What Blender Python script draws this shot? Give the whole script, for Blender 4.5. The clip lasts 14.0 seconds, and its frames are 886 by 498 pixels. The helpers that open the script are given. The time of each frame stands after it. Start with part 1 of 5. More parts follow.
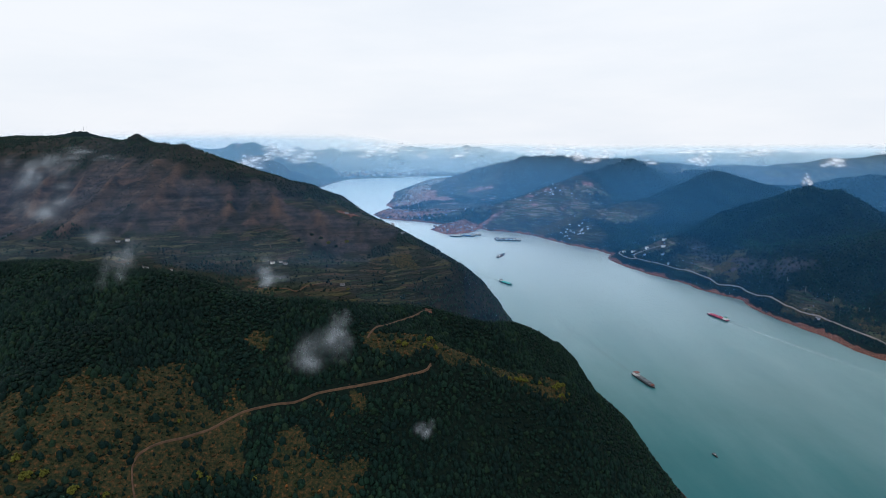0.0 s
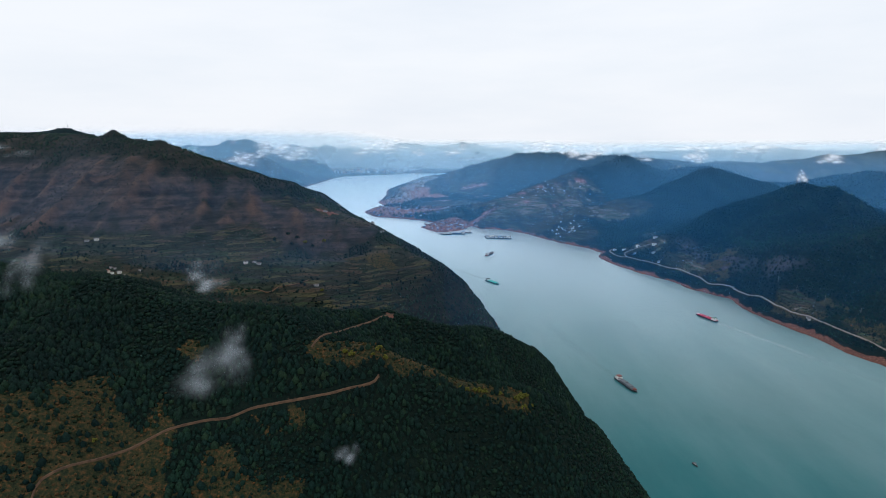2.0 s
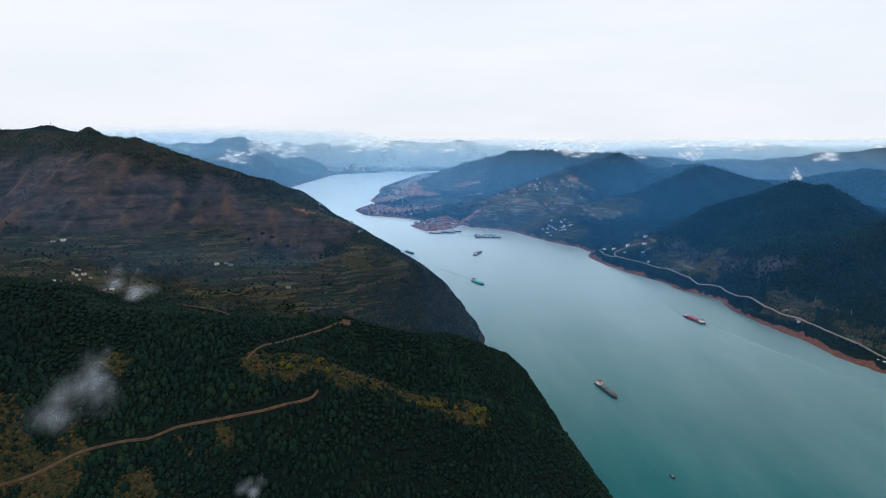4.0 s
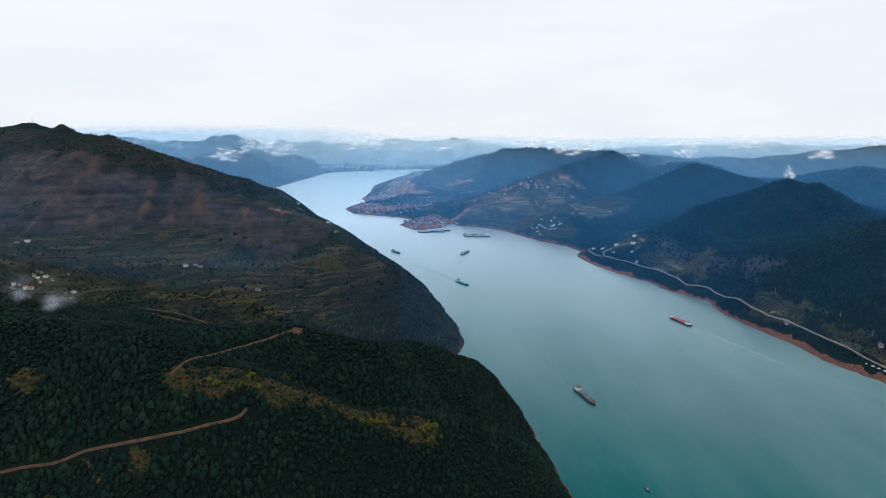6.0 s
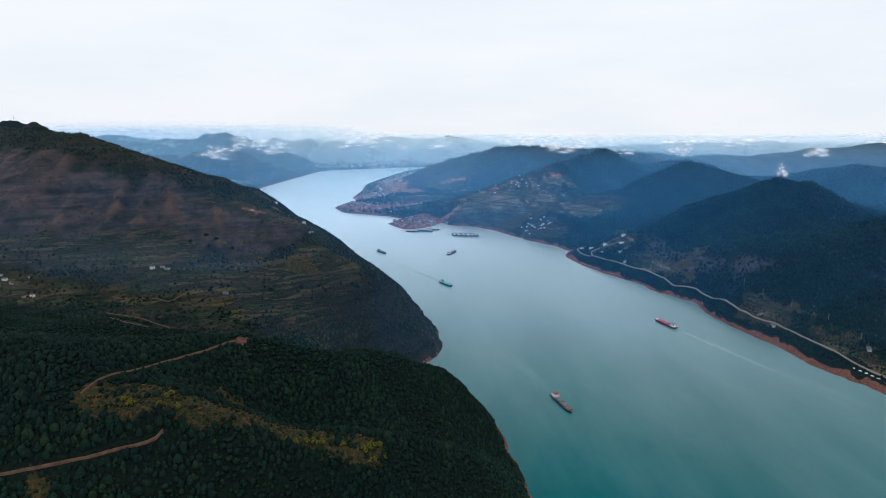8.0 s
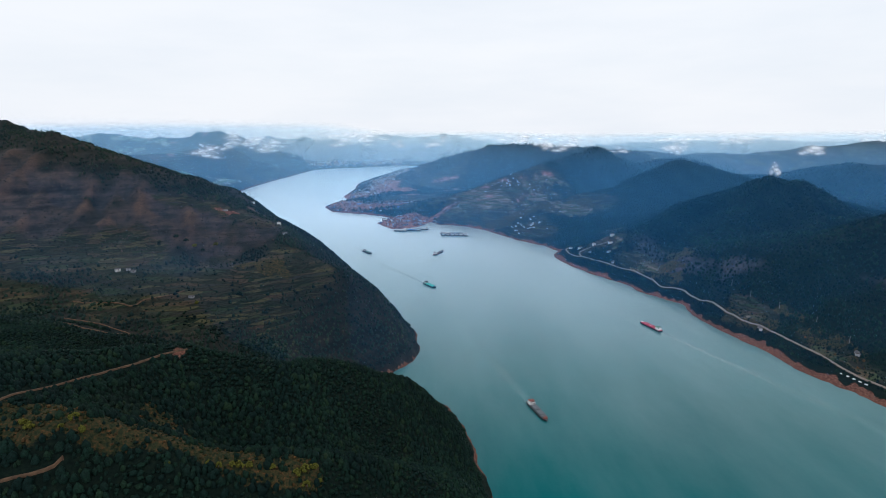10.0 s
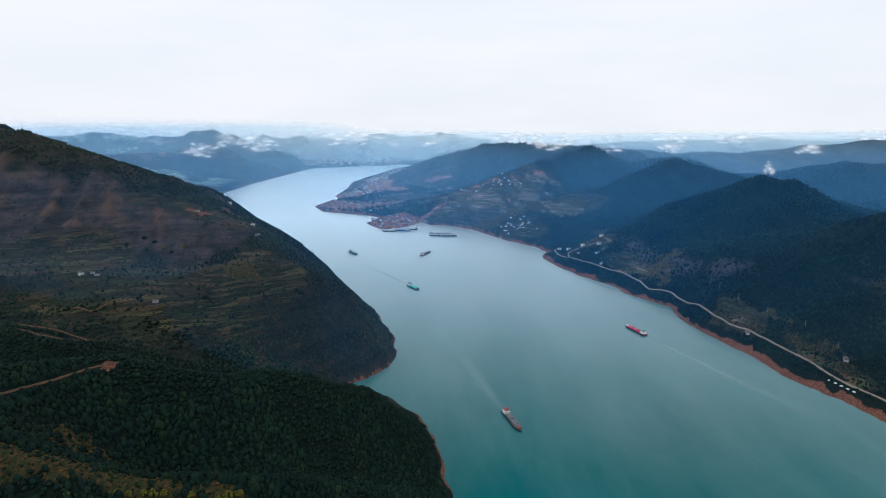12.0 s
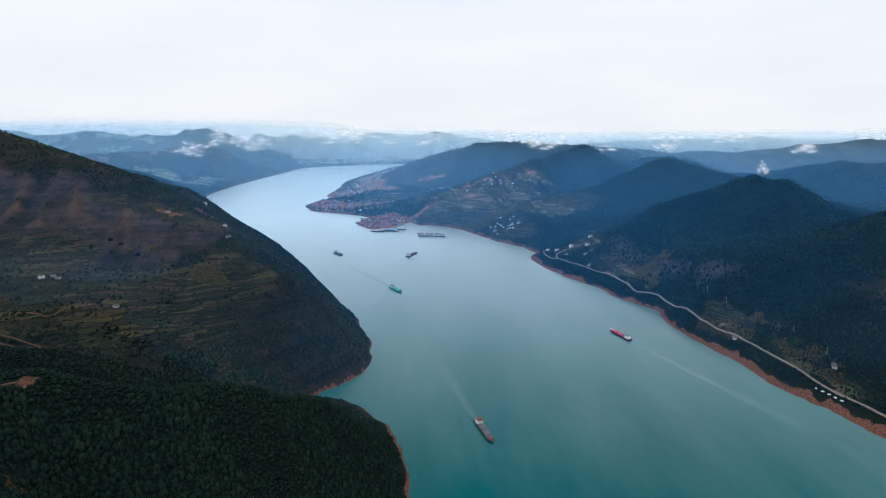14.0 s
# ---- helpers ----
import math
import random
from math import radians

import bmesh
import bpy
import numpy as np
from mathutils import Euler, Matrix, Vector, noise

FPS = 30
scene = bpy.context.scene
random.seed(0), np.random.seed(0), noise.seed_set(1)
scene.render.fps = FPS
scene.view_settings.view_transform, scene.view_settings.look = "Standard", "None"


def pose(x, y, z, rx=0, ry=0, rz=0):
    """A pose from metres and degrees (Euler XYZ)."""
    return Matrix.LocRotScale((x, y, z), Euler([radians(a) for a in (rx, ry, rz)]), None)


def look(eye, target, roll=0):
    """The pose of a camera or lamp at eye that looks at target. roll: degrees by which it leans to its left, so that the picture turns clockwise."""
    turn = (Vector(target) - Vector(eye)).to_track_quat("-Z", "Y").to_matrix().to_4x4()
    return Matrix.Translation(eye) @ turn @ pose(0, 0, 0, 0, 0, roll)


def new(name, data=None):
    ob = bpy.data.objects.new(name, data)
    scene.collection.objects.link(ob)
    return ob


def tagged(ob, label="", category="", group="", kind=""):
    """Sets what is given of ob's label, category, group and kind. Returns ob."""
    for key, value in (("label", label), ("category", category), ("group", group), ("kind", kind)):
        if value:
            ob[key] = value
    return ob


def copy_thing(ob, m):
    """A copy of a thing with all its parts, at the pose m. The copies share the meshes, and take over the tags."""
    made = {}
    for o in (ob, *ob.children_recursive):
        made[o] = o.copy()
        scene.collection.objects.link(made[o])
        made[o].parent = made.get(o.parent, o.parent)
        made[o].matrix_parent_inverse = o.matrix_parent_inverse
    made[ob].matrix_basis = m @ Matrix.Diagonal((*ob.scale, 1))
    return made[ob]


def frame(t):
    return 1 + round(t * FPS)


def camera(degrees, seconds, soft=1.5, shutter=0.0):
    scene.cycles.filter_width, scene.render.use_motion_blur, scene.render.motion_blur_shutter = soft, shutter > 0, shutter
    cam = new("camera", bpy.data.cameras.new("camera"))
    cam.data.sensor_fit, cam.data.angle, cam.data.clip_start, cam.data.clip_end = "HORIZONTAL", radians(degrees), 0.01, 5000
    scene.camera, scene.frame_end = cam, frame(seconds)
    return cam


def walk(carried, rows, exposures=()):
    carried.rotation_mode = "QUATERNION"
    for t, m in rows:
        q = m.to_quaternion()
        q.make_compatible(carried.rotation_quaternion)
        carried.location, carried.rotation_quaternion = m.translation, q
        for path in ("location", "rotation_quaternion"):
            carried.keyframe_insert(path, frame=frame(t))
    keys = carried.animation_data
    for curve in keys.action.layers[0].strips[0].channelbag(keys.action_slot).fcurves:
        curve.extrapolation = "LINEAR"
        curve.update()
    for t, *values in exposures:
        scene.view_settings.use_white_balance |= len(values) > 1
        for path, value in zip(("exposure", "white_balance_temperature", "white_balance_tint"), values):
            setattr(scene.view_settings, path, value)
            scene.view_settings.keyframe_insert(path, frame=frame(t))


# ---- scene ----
cam = camera(78.00, 14.0, 0.75)
PATH = [
    (0.0, look((0.00, 0.00, 300.00), (0.00, 980.18, 101.90), -0.334)),
    (1.0, look((14.61, 12.02, 299.02), (15.10, 991.61, 97.99), -0.374)),
    (2.0, look((29.20, 23.98, 298.21), (30.28, 1003.08, 94.81), -0.393)),
    (3.0, look((43.80, 35.83, 297.53), (45.68, 1014.49, 92.07), -0.400)),
    (4.0, look((58.42, 47.54, 296.97), (61.35, 1025.79, 89.56), -0.403)),
    (5.0, look((73.08, 59.10, 296.47), (77.27, 1036.94, 87.17), -0.407)),
    (6.0, look((87.79, 70.50, 296.02), (93.35, 1047.93, 84.86), -0.416)),
    (7.0, look((102.54, 81.75, 295.59), (109.49, 1058.78, 82.62), -0.429)),
    (8.0, look((117.33, 92.88, 295.16), (125.57, 1069.53, 80.50), -0.447)),
    (9.0, look((132.14, 103.94, 294.71), (141.47, 1080.25, 78.53), -0.466)),
    (10.0, look((146.95, 114.97, 294.23), (157.12, 1090.98, 76.75), -0.483)),
    (11.0, look((161.74, 126.06, 293.70), (172.51, 1101.83, 75.15), -0.495)),
    (12.0, look((176.45, 137.28, 293.11), (187.69, 1112.85, 73.70), -0.495)),
    (13.0, look((191.06, 148.74, 292.46), (202.83, 1124.13, 72.28), -0.479)),
    (14.0, look((205.52, 160.55, 291.74), (218.20, 1135.73, 70.69), -0.442)),
]
walk(cam, PATH, [(0.0, 0.0, 6000, 10), (14.0, 0.0, 6000, 10)])

# ---- world and light: bright overcast ----
scene.cycles.transparent_max_bounces = 40
world = bpy.data.worlds.new("overcast_sky")
scene.world = world
world.use_nodes = True
wn, wl = world.node_tree.nodes, world.node_tree.links
wn.clear()
SUN_ELEV, SUN_ROT = radians(52), radians(200)
w_out = wn.new("ShaderNodeOutputWorld")
w_bg = wn.new("ShaderNodeBackground")
w_sky = wn.new("ShaderNodeTexSky")
w_sky.sky_type, w_sky.sun_disc = "NISHITA", False
w_sky.sun_elevation, w_sky.sun_rotation = SUN_ELEV, SUN_ROT
w_sky.air_density, w_sky.dust_density = 1.5, 3.0
w_scale = wn.new("ShaderNodeMix")
w_scale.data_type, w_scale.blend_type = "RGBA", "MULTIPLY"
w_scale.inputs["Factor"].default_value = 1.0
w_scale.inputs["B"].default_value = (0.085, 0.085, 0.085, 1)
w_co = wn.new("ShaderNodeTexCoord")
w_map = wn.new("ShaderNodeMapping")
w_map.inputs["Scale"].default_value = (1.0, 1.0, 5.0)
w_noise = wn.new("ShaderNodeTexNoise")
w_noise.inputs["Scale"].default_value = 2.6
w_noise.inputs["Detail"].default_value = 6.0
w_noise.inputs["Roughness"].default_value = 0.55
w_ramp = wn.new("ShaderNodeValToRGB")
w_ramp.color_ramp.elements[0].position, w_ramp.color_ramp.elements[1].position = 0.28, 0.62
w_ramp.color_ramp.elements[0].color = (0.915, 0.925, 0.93, 1)
w_ramp.color_ramp.elements[1].color = (1.0, 0.985, 0.965, 1)
w_mix = wn.new("ShaderNodeMix")
w_mix.data_type = "RGBA"
w_mix.inputs["Factor"].default_value = 0.93
wl.new(w_sky.outputs["Color"], w_scale.inputs["A"])
wl.new(w_co.outputs["Generated"], w_map.inputs["Vector"])
wl.new(w_map.outputs["Vector"], w_noise.inputs["Vector"])
wl.new(w_noise.outputs["Fac"], w_ramp.inputs["Fac"])
wl.new(w_scale.outputs["Result"], w_mix.inputs["A"])
wl.new(w_ramp.outputs["Color"], w_mix.inputs["B"])
wl.new(w_mix.outputs["Result"], w_bg.inputs["Color"])
w_bg.inputs["Strength"].default_value = 1.0
wl.new(w_bg.outputs["Background"], w_out.inputs["Surface"])

sun_data = bpy.data.lights.new("sun", "SUN")
sun_data.energy, sun_data.angle, sun_data.color = 0.5, radians(25), (1.0, 0.96, 0.9)
sun = new("sun", sun_data)
sun.rotation_euler = (radians(90) - SUN_ELEV, 0, radians(180) - SUN_ROT)

# ---- materials ----
def mat(name):
    m = bpy.data.materials.new(name)
    m.use_nodes = True
    nt = m.node_tree
    return m, nt.nodes, nt.links, nt.nodes["Principled BSDF"]


def rgb(c):
    return (c[0], c[1], c[2], 1.0)


def noise_node(nodes, links, vec, scale, detail=5.0, rough=0.55):
    n = nodes.new("ShaderNodeTexNoise")
    n.inputs["Scale"].default_value, n.inputs["Detail"].default_value, n.inputs["Roughness"].default_value = scale, detail, rough
    links.new(vec, n.inputs["Vector"])
    return n.outputs["Fac"]


def ramp_node(nodes, links, fac, stops):
    r = nodes.new("ShaderNodeValToRGB")
    el = r.color_ramp.elements
    while len(el) < len(stops):
        el.new(0.5)
    for e, (p, c) in zip(el, stops):
        e.position, e.color = p, rgb(c)
    links.new(fac, r.inputs["Fac"])
    return r.outputs["Color"]


def mix_node(nodes, links, fac, a, b, blend="MIX"):
    m = nodes.new("ShaderNodeMix")
    m.data_type, m.blend_type = "RGBA", blend
    for value, slot in ((fac, "Factor"), (a, "A"), (b, "B")):
        if isinstance(value, (int, float)):
            m.inputs[slot].default_value = value
        elif isinstance(value, tuple):
            m.inputs[slot].default_value = rgb(value)
        else:
            links.new(value, m.inputs[slot])
    return m.outputs["Result"]


def math_node(nodes, links, op, a, b=0.0, clamp=False):
    m = nodes.new("ShaderNodeMath")
    m.operation, m.use_clamp = op, clamp
    for value, slot in ((a, 0), (b, 1)):
        if isinstance(value, (int, float)):
            m.inputs[slot].default_value = value
        else:
            links.new(value, m.inputs[slot])
    return m.outputs[0]


def attr_node(nodes, name):
    a = nodes.new("ShaderNodeAttribute")
    a.attribute_name = name
    return a.outputs["Fac"]


def broken(nodes, links, name, grain, amount=0.9):
    """A cover attribute with its soft border broken up by the grain of the ground."""
    raised = math_node(nodes, links, "ADD", attr_node(nodes, name), math_node(nodes, links, "MULTIPLY", math_node(nodes, links, "SUBTRACT", grain, 0.5), amount * 2))
    edge = nodes.new("ShaderNodeMapRange")
    edge.inputs["From Min"].default_value, edge.inputs["From Max"].default_value = 0.36, 0.62
    links.new(raised, edge.inputs["Value"])
    return math_node(nodes, links, "MULTIPLY", edge.outputs["Result"], math_node(nodes, links, "MULTIPLY", attr_node(nodes, name), 6.0, True), True)


def bump_node(nodes, links, height, strength, distance, bsdf):
    b = nodes.new("ShaderNodeBump")
    b.inputs["Strength"].default_value, b.inputs["Distance"].default_value = strength, distance
    links.new(height, b.inputs["Height"])
    links.new(b.outputs["Normal"], bsdf.inputs["Normal"])


def plain(name, colour, rough=0.6, metal=0.0, vary=0.25, scale=0.6):
    """Painted, plastered or metal surface with blotches and fine grain."""
    m, n, l, p = mat(name)
    pos = n.new("ShaderNodeTexCoord").outputs["Object"]
    big = noise_node(n, l, pos, scale)
    fine = noise_node(n, l, pos, scale * 14, 3.0)
    dark = tuple(c * (1 - vary) for c in colour)
    col = ramp_node(n, l, big, [(0.3, dark), (0.65, colour)])
    col = mix_node(n, l, 0.25, col, ramp_node(n, l, fine, [(0.35, dark), (0.6, colour)]))
    l.new(col, p.inputs["Base Color"])
    p.inputs["Roughness"].default_value, p.inputs["Metallic"].default_value = rough, metal
    return m


def foliage(name, stops, rough=0.75, dry=0.8, grain=0.75):
    """Leaves and needles: each clump has its own tone."""
    m, n, l, p = mat(name)
    isl = n.new("ShaderNodeNewGeometry").outputs["Random Per Island"]
    pos = n.new("ShaderNodeTexCoord").outputs["Object"]
    col = ramp_node(n, l, isl, stops)
    big = noise_node(n, l, pos, 0.014, 4.0)
    stand = ramp_node(n, l, noise_node(n, l, pos, 0.007, 5.0, 0.6), [(0.36, (0.62, 0.66, 0.70)), (0.52, (1.0, 1.0, 1.0)), (0.66, (1.55, 1.40, 1.25))])
    col = mix_node(n, l, 1.0, col, stand, "MULTIPLY")
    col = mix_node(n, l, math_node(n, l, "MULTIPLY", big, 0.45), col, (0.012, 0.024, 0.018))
    patch = noise_node(n, l, pos, 0.035, 5.0, 0.6)
    warm = ramp_node(n, l, patch, [(0.40, (0.75, 0.85, 0.95)), (0.50, (1.0, 1.05, 1.0)), (0.58, (1.35, 1.35, 1.0)), (0.66, (1.9, 1.35, 1.05)), (0.76, (2.4, 1.4, 1.1))])
    col = mix_node(n, l, dry, col, warm, "MULTIPLY")
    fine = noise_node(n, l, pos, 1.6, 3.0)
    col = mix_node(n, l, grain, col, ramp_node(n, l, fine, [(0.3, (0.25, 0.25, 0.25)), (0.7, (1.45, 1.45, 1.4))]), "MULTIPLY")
    l.new(col, p.inputs["Base Color"])
    p.inputs["Roughness"].default_value = rough
    p.inputs["Specular IOR Level"].default_value = 0.06
    return m


def ground_material():
    """Hill soil and undergrowth darkened with canopy shade, shrubs, terraced fields and the bare red bank by the water.
    """
    m, n, l, p = mat("hill_ground")
    pos = n.new("ShaderNodeTexCoord").outputs["Object"]
    big = noise_node(n, l, pos, 0.012, 6.0)
    mid = noise_node(n, l, pos, 0.07, 5.0)
    fine = noise_node(n, l, pos, 0.55, 6.0, 0.65)
    # undergrowth near black: the shade below the trees is put into its colour
    shaded_floor = ramp_node(n, l, fine, [(0.32, (0.0015, 0.0055, 0.0045)), (0.5, (0.0035, 0.0105, 0.0080)), (0.70, (0.009, 0.016, 0.010))])
    shrub = ramp_node(n, l, mid, [(0.28, (0.020, 0.026, 0.032)), (0.48, (0.040, 0.038, 0.043)), (0.70, (0.074, 0.056, 0.052))])
    # long faint bands that follow the contour
    lie = n.new("ShaderNodeMapping")
    lie.inputs["Scale"].default_value = (0.007, 0.007, 0.14)
    l.new(pos, lie.inputs["Vector"])
    bands = noise_node(n, l, lie.outputs["Vector"], 1.0, 4.0, 0.6)
    shrub = mix_node(n, l, 0.85, shrub, ramp_node(n, l, bands, [(0.34, (0.42, 0.50, 0.56)), (0.50, (0.95, 0.95, 0.95)), (0.66, (1.45, 1.32, 1.2))]), "MULTIPLY")
    col = mix_node(n, l, attr_node(n, "shrub"), shaded_floor, shrub)
    # sunburnt grass along the crests of the spurs
    burnt = ramp_node(n, l, fine, [(0.32, (0.040, 0.032, 0.032)), (0.52, (0.082, 0.054, 0.044)), (0.72, (0.150, 0.086, 0.058))])
    col = mix_node(n, l, attr_node(n, "spur"), col, burnt)
    # terraces: long narrow plots
    mp = n.new("ShaderNodeMapping")
    mp.inputs["Scale"].default_value = (0.016, 0.016, 0.20)
    l.new(pos, mp.inputs["Vector"])
    warp = n.new("ShaderNodeVectorMath")
    warp.operation = "ADD"
    wv = n.new("ShaderNodeTexNoise")
    wv.inputs["Scale"].default_value = 0.02
    l.new(pos, wv.inputs["Vector"])
    l.new(mp.outputs["Vector"], warp.inputs[0])
    l.new(wv.outputs["Color"], warp.inputs[1])
    vor = n.new("ShaderNodeTexVoronoi")
    vor.inputs["Scale"].default_value = 2.2
    l.new(warp.outputs["Vector"], vor.inputs["Vector"])
    sep = n.new("ShaderNodeSeparateColor")
    l.new(vor.outputs["Color"], sep.inputs["Color"])
    plots = ramp_node(n, l, sep.outputs["Red"], [(0.0, (0.024, 0.031, 0.019)), (0.25, (0.042, 0.034, 0.025)), (0.45, (0.020, 0.028, 0.018)),
                                               (0.60, (0.092, 0.052, 0.034)), (0.72, (0.040, 0.050, 0.025)), (0.84, (0.048, 0.038, 0.035)), (0.93, (0.100, 0.074, 0.036))])
    # terrace edges follow the contour
    high = n.new("ShaderNodeSeparateXYZ")
    l.new(pos, high.inputs[0])
    step = math_node(n, l, "ADD", math_node(n, l, "MULTIPLY", high.outputs["Z"], 0.33), math_node(n, l, "MULTIPLY", mid, 5.0))
    step = math_node(n, l, "PINGPONG", step, 0.5)
    edge = ramp_node(n, l, step, [(0.10, (0.35, 0.36, 0.30)), (0.24, (1.0, 1.0, 1.0)), (0.42, (1.05, 1.02, 1.0)), (0.49, (1.35, 1.2, 1.1))])
    plots = mix_node(n, l, 0.5, plots, edge, "MULTIPLY")
    plots = mix_node(n, l, 1.0, plots, (0.62, 0.84, 0.98), "MULTIPLY")
    plots = mix_node(n, l, 0.55, plots, ramp_node(n, l, fine, [(0.3, (0.45, 0.42, 0.4)), (0.68, (1.2, 1.15, 1.0))]), "MULTIPLY")
    col = mix_node(n, l, attr_node(n, "field"), col, plots)
    grass = ramp_node(n, l, fine, [(0.34, (0.008, 0.016, 0.010)), (0.48, (0.026, 0.031, 0.014)), (0.58, (0.056, 0.038, 0.017)), (0.72, (0.135, 0.062, 0.024))])
    col = mix_node(n, l, broken(n, l, "grass", fine, 0.6), col, grass)
    bare = ramp_node(n, l, fine, [(0.34, (0.030, 0.020, 0.017)), (0.48, (0.115, 0.046, 0.032)), (0.58, (0.17, 0.078, 0.056)), (0.68, (0.30, 0.18, 0.14))])
    bare = mix_node(n, l, math_node(n, l, "MULTIPLY", mid, 0.45), bare, (0.12, 0.060, 0.044))
    # open green and straw-coloured plots across the river
    green = ramp_node(n, l, sep.outputs["Green"], [(0.0, (0.024, 0.044, 0.026)), (0.25, (0.045, 0.062, 0.030)), (0.45, (0.085, 0.062, 0.038)), (0.62, (0.032, 0.050, 0.028)), (0.80, (0.115, 0.080, 0.050)), (0.93, (0.15, 0.12, 0.085))])
    col = mix_node(n, l, broken(n, l, "meadow", mid, 0.6), col, green)
    # pale pastures and stubble high on the distant ranges
    stubble = ramp_node(n, l, sep.outputs["Blue"], [(0.0, (0.04, 0.08, 0.05)), (0.3, (0.08, 0.14, 0.08)), (0.5, (0.15, 0.17, 0.11)), (0.65, (0.06, 0.11, 0.06)), (0.85, (0.22, 0.20, 0.15)), (0.95, (0.32, 0.29, 0.24))])
    col = mix_node(n, l, broken(n, l, "pasture", mid, 0.7), col, stubble)
    col = mix_node(n, l, broken(n, l, "bare", fine, 0.5), col, bare)
    # dug red earth of the yards and cuttings
    yard = ramp_node(n, l, mid, [(0.30, (0.075, 0.045, 0.040)), (0.48, (0.22, 0.095, 0.075)), (0.62, (0.33, 0.18, 0.15)), (0.75, (0.46, 0.36, 0.32))])
    col = mix_node(n, l, attr_node(n, "yard"), col, yard)
    col = mix_node(n, l, 0.35, col, ramp_node(n, l, big, [(0.3, (0.55, 0.6, 0.6)), (0.7, (1.25, 1.2, 1.1))]), "MULTIPLY")
    l.new(col, p.inputs["Base Color"])
    p.inputs["Roughness"].default_value = 0.9
    p.inputs["Specular IOR Level"].default_value = 0.1
    bump_node(n, l, fine, 0.7, 1.2, p)
    return m


def water_material():
    """Teal river: its own colour from above, the sky at a low angle."""
    m, n, l, p = mat("river_water")
    n.remove(p)
    pos = n.new("ShaderNodeTexCoord").outputs["Object"]
    big = noise_node(n, l, pos, 0.006, 4.0)
    col = ramp_node(n, l, big, [(0.3, (0.007, 0.094, 0.103)), (0.7, (0.009, 0.112, 0.121))])
    # slicks and breezes: bands of calmer water along the river
    mp = n.new("ShaderNodeMapping")
    mp.inputs["Scale"].default_value = (0.012, 0.0035, 1.0)
    mp.inputs["Rotation"].default_value = (0, 0, 0.25)
    l.new(pos, mp.inputs["Vector"])
    slick = noise_node(n, l, mp.outputs["Vector"], 1.0, 5.0, 0.6)
    rip = noise_node(n, l, pos, 0.35, 4.0, 0.6)
    swell = noise_node(n, l, pos, 0.05, 3.0)
    h = math_node(n, l, "ADD", rip, math_node(n, l, "MULTIPLY", swell, 2.0))
    bump = n.new("ShaderNodeBump")
    bump.inputs["Strength"].default_value, bump.inputs["Distance"].default_value = 0.06, 0.30
    l.new(h, bump.inputs["Height"])
    fres = n.new("ShaderNodeFresnel")
    fres.inputs["IOR"].default_value = 1.33
    l.new(bump.outputs["Normal"], fres.inputs["Normal"])
    gloss = n.new("ShaderNodeMapRange")
    gloss.inputs["From Min"].default_value, gloss.inputs["From Max"].default_value = 0.034, 0.38
    gloss.inputs["To Min"].default_value, gloss.inputs["To Max"].default_value = 0.0, 1.0
    l.new(math_node(n, l, "ADD", fres.outputs[0], math_node(n, l, "MULTIPLY", math_node(n, l, "SUBTRACT", slick, 0.5), 0.05)), gloss.inputs["Value"])
    body, shine, both = n.new("ShaderNodeBsdfDiffuse"), n.new("ShaderNodeBsdfGlossy"), n.new("ShaderNodeMixShader")
    l.new(col, body.inputs["Color"])
    shine.inputs["Color"].default_value = (0.85, 0.97, 1.0, 1)
    shine.inputs["Roughness"].default_value = 0.30
    l.new(bump.outputs["Normal"], shine.inputs["Normal"])
    l.new(gloss.outputs["Result"], both.inputs[0]), l.new(body.outputs[0], both.inputs[1]), l.new(shine.outputs[0], both.inputs[2])
    l.new(both.outputs[0], n["Material Output"].inputs["Surface"])
    return m


